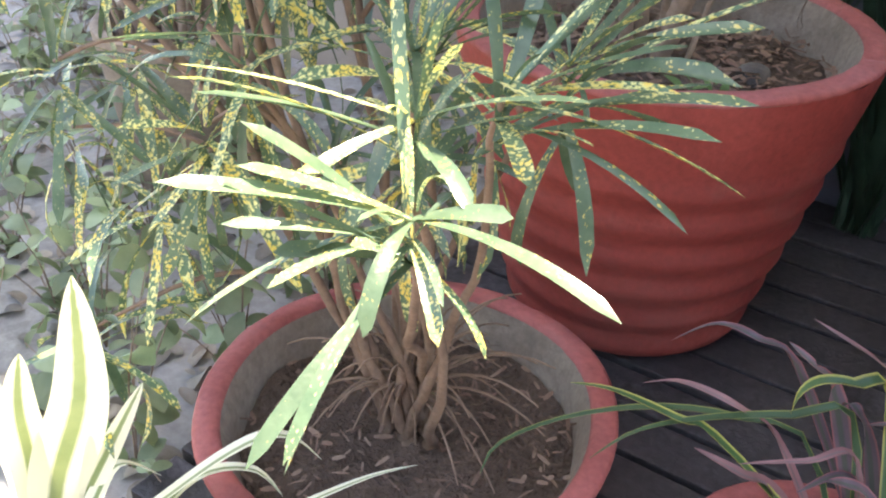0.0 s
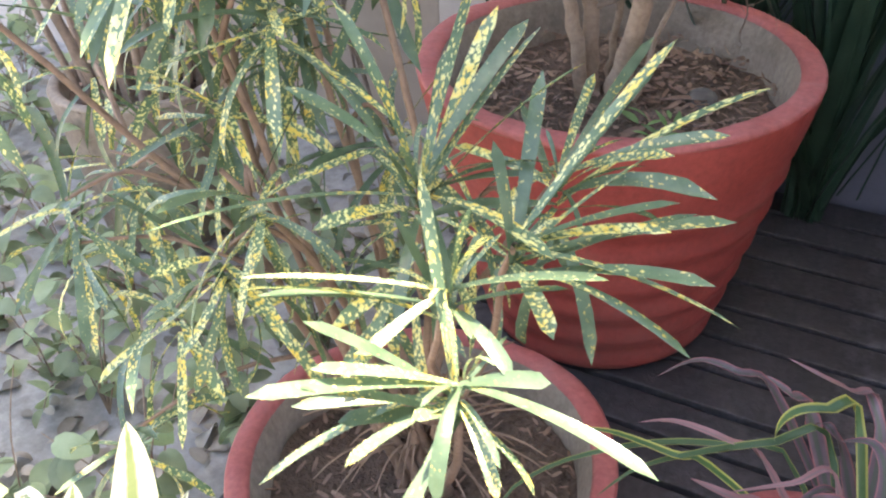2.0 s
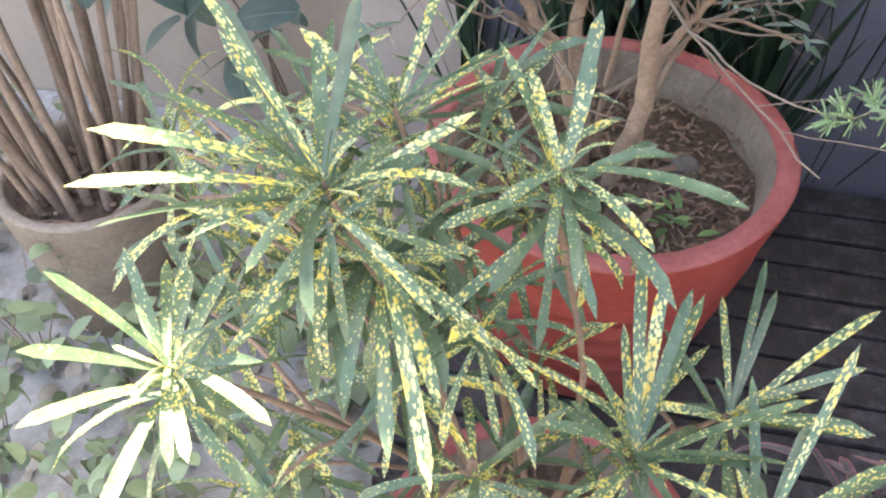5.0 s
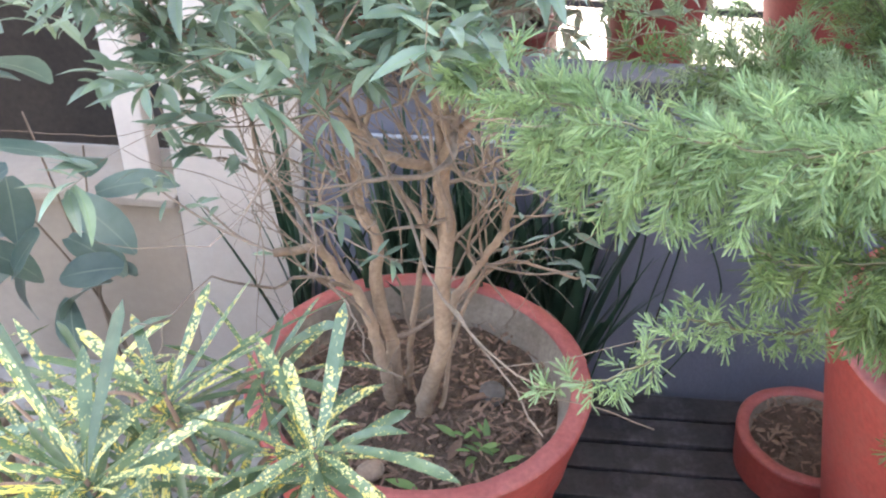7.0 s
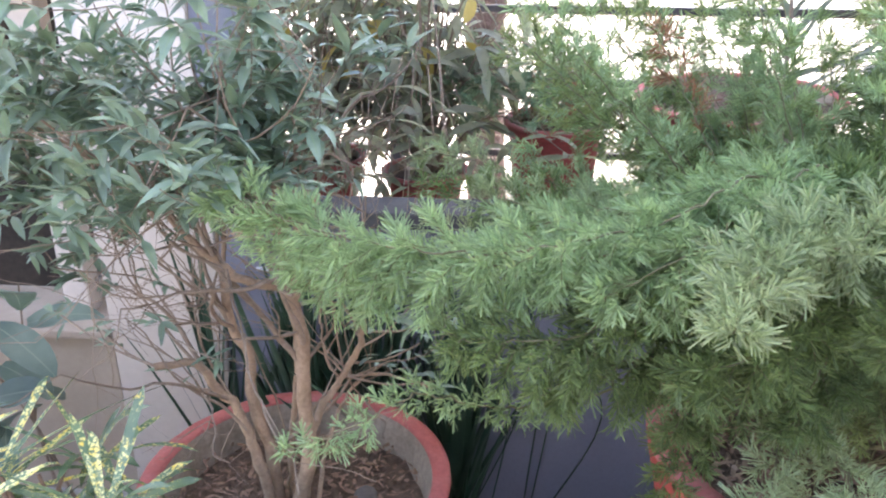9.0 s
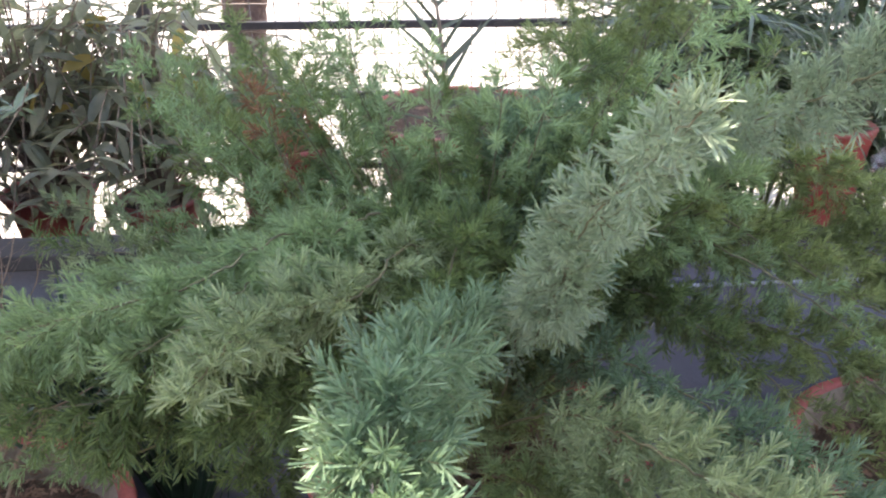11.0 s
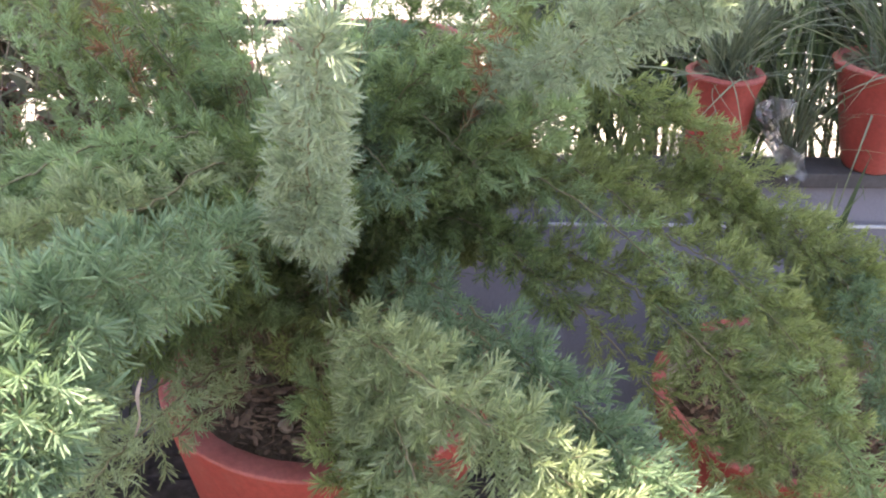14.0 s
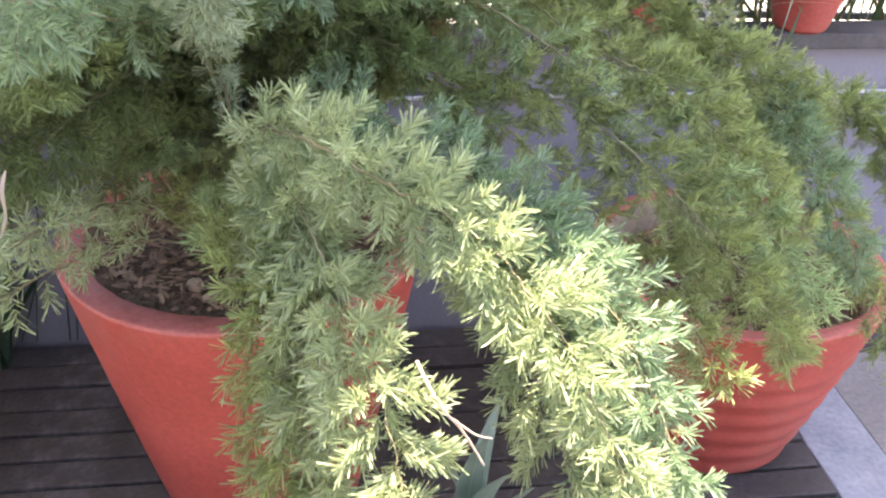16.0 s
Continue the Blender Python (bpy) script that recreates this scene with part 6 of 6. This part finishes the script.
# clear plastic wrapper caught among the grassy leaves
m_plastic, n_, l_ = mat("clear_plastic")
n_["Principled BSDF"].inputs["Base Color"].default_value = (0.85, 0.86, 0.88, 1)
n_["Principled BSDF"].inputs["Roughness"].default_value = 0.12
n_["Principled BSDF"].inputs["Transmission Weight"].default_value = 0.9
vv, ff = [], []
for i in range(26):
    for j in range(11):
        t, u = i / 25, j / 10 - 0.5
        q = Vector((t * 7, u * 5, 0))
        pinch = 0.75 + 0.35 * math.sin(9 * t + 1)
        vv.append((u * 0.052 * (1.1 - 0.3 * t) * pinch + 0.016 * noise.noise(q) + 0.035 * t - 0.02 * math.sin(5 * t), 0.03 * noise.noise(q + Vector((9, 0, 0))) + 0.010 * noise.noise(q * 3) - 0.014 * abs(u) * 2, -0.145 * t + 0.010 * noise.noise(q * 2)))
for i in range(25):
    for j in range(10):
        ff.append((i * 11 + j, i * 11 + j + 1, i * 11 + j + 12, i * 11 + j + 11))
wrap = link_mesh("plastic_wrapper", vv, ff, m_plastic, smooth=False)
wrap.location = (1.452, 0.345, 0.742)
sol = wrap.modifiers.new("thickness", "SOLIDIFY")
sol.thickness = 0.0006
tagged(wrap, "crumpled clear plastic wrapper hanging over the coping", "wrapper")

# ---------- beyond the railing ----------
def palm(x, y, z, n, L, seed, label, near=1.0):
    p = base("palm", x, y, z, label, "palm")
    g = random.Random(seed)
    for i in range(n):
        hs, hl = Heap(), Heap()
        a = i * 2.4 + g.uniform(-0.3, 0.3)
        r, h = L * g.uniform(0.6, 1.0), L * g.uniform(0.62, 0.98)
        dx, dy = math.cos(a), math.sin(a)
        if dx < -0.2:
            r, h = r * near, h * (0.75 + 0.25 * near)
        if dy < 0:
            r = min(r, 0.36 / (-1.1 * dy))
        way = spline([(0, 0, 0), (dx * r * 0.35, dy * r * 0.35, h * 0.8), (dx * r * 0.75, dy * r * 0.75, h), (dx * r * 1.1, dy * r * 1.1, h * 0.78)], 46)
        v, f = tube(way, np.linspace(0.006, 0.0015, 46), 6)
        hs.add(v, f)
        T = np.gradient(way, axis=0)
        for k in range(20, 46):
            for sd in (-1, 1):
                az = math.degrees(math.atan2(T[k][1], T[k][0])) + sd * g.uniform(42, 62)
                ln = 0.24 * math.sin(math.pi * (0.12 + 0.8 * (k - 20) / 26)) * L / 0.6
                put(hl, blade(max(0.05, ln), 0.018, taper, g.uniform(20, 60), 0.4, 5), aim(way[k], az, g.uniform(-15, 25), 0))
        st = hs.link("stalk", M_GREENSTEM, p)
        hl.link("leaflet", M_PALM, st)
    return p


first = palm(1.50, 1.02, -0.05, 20, 1.15, 5, "tall green palm with arching feathery leaves", 0.38)
hs, hl = Heap(), Heap()
way = spline([(0, 0, 0), (0.04, 0, 0.45), (0.02, -0.01, 0.78), (-0.09, -0.02, 0.885), (-0.186, -0.02, 0.896), (-0.30, -0.04, 0.855), (-0.40, -0.06, 0.79)], 44)
hs.add(*tube(way, np.linspace(0.006, 0.0015, 44), 6))
T = np.gradient(way, axis=0)
for k in range(22, 44):
    # a drooping leaf whose leaflets hang to both sides
    for sd in (-1, 1):
        put(hl, blade(0.20 - 0.003 * abs(k - 34), 0.016, taper, 35, 0.4, 5), aim(way[k], math.degrees(math.atan2(T[k][1], T[k][0])) + sd * rnd.uniform(18, 50), rnd.uniform(-42, -12), 0))
st = hs.link("stalk", M_GREENSTEM, first)
# Grey leaflet colour carries the sunlit sheen of this leaf.
hl.link("leaflet", M_PALM_GREY, st, "drooping leaflets, coloured greyish for their sunlit sheen")
palm(1.95, 1.05, -0.05, 24, 1.25, 6, "tall green palm with arching feathery leaves", 0.6)
# young spiky palm on the parapet
potH, SH = pot(0.70, 0.391, 0.072, 0.12, 0.045, "small red pot with a young palm on the parapet", 0, 0.013, 0.02, 48, 0.008, 30, "pots on the parapet", LZ)
young = base("young_palm", 0.70, 0.391, SH, "young palm with straight narrow leaflets on a brown stem", "palm")
way = spline([(0, 0, 0), (0.004, 0, 0.12), (-0.002, 0, 0.24), (-0.02, 0.01, 0.36)], 24)
link_mesh("stem", *tube(way, np.linspace(0.0055, 0.002, 24), 7), M_TWIG, young, "grey-brown stem")
YL = [leaf_data("leaflet", blade(q, 0.012, taper, 12, 0.4, 5), M_PALM_GREY) for q in (0.10, 0.13, 0.155)]
for k in range(6, 23, 2):
    for sd in (0, 180):
        leaf_at(YL[rnd.randrange(3)], young, aim((0.70 + way[k][0], 0.391 + way[k][1], SH + way[k][2]), sd + rnd.uniform(-28, 28), rnd.uniform(15, 62), rnd.uniform(45, 100), rnd.uniform(0.55, 1.1)), "leaflet")
palm(2.45, 1.0, -0.05, 16, 1.2, 7, "tall green palm with arching feathery leaves")
hedge = base("hedge", 1.0, 9.0, -0.05, "distant sunlit hedge beyond the railing", "hedge", kind="structure")
hl = Heap()
gg = np.random.default_rng(77)
HB = [blade(0.09, 0.06, oval, 30, 0.2, 3) for _ in range(2)]
for i in range(5200):
    x, y, z = gg.uniform(-7, 8), gg.uniform(-0.4, 0.4), gg.uniform(0, 1.1)
    z *= 0.75 + 0.3 * noise.noise(Vector((x * 1.2, 0, 3)))
    put(hl, HB[i % 2], aim((x, y, z), gg.uniform(0, 360), gg.uniform(-40, 60), gg.uniform(-50, 50), gg.uniform(0.6, 1.5)))
tagged(hl.link("foliage", M_ROUND, hedge), kind="stuff")
small = base("garden_shrub", 2.05, 2.7, -0.05, "sunlit yellow-green bush beyond the railing", "shrub")
hl = Heap()
for i in range(900):
    a, q = gg.uniform(0, 6.28), 0.38 * math.sqrt(gg.uniform(0, 1))
    put(hl, RB[i % 4], aim((q * math.cos(a), q * math.sin(a), gg.uniform(0.02, 0.75) * (1 - q)), gg.uniform(0, 360), gg.uniform(-40, 60), 0, gg.uniform(1.5, 3.0)))
tagged(hl.link("foliage", M_ROUND, small), kind="stuff")

# ---------- slats and tiles ----------
bm = box_bm(DX0, DX1, 0, 0.056, -0.022, 0.0, 0.003)
slat_me = bpy.data.meshes.new("slat")
bm.to_mesh(slat_me)
bm.free()
slat_me.materials.append(M_SLAT)
for k in range(31):
    o = new("slat", slat_me)
    o.parent = deck
    o.location = (-0.7 + rnd.uniform(-0.004, 0.004), -1.6 + 0.3 + k * 0.0635, rnd.uniform(-0.002, 0.0))
    o.rotation_euler = (rnd.uniform(-0.01, 0.01), 0, rnd.uniform(-0.002, 0.002))
bm = box_bm(-0.148, 0.148, -0.148, 0.148, 0.025, 0.046, 0.003)
tile_me = bpy.data.meshes.new("tile")
bm.to_mesh(tile_me)
bm.free()
tile_me.materials.append(M_TILE)
for i in range(8):
    for j in range(6):
        o = new("tile", tile_me)
        o.parent = floor_r
        o.location = (-0.70 + i * 0.30, -1.03 + j * 0.30, rnd.uniform(-0.001, 0.001))
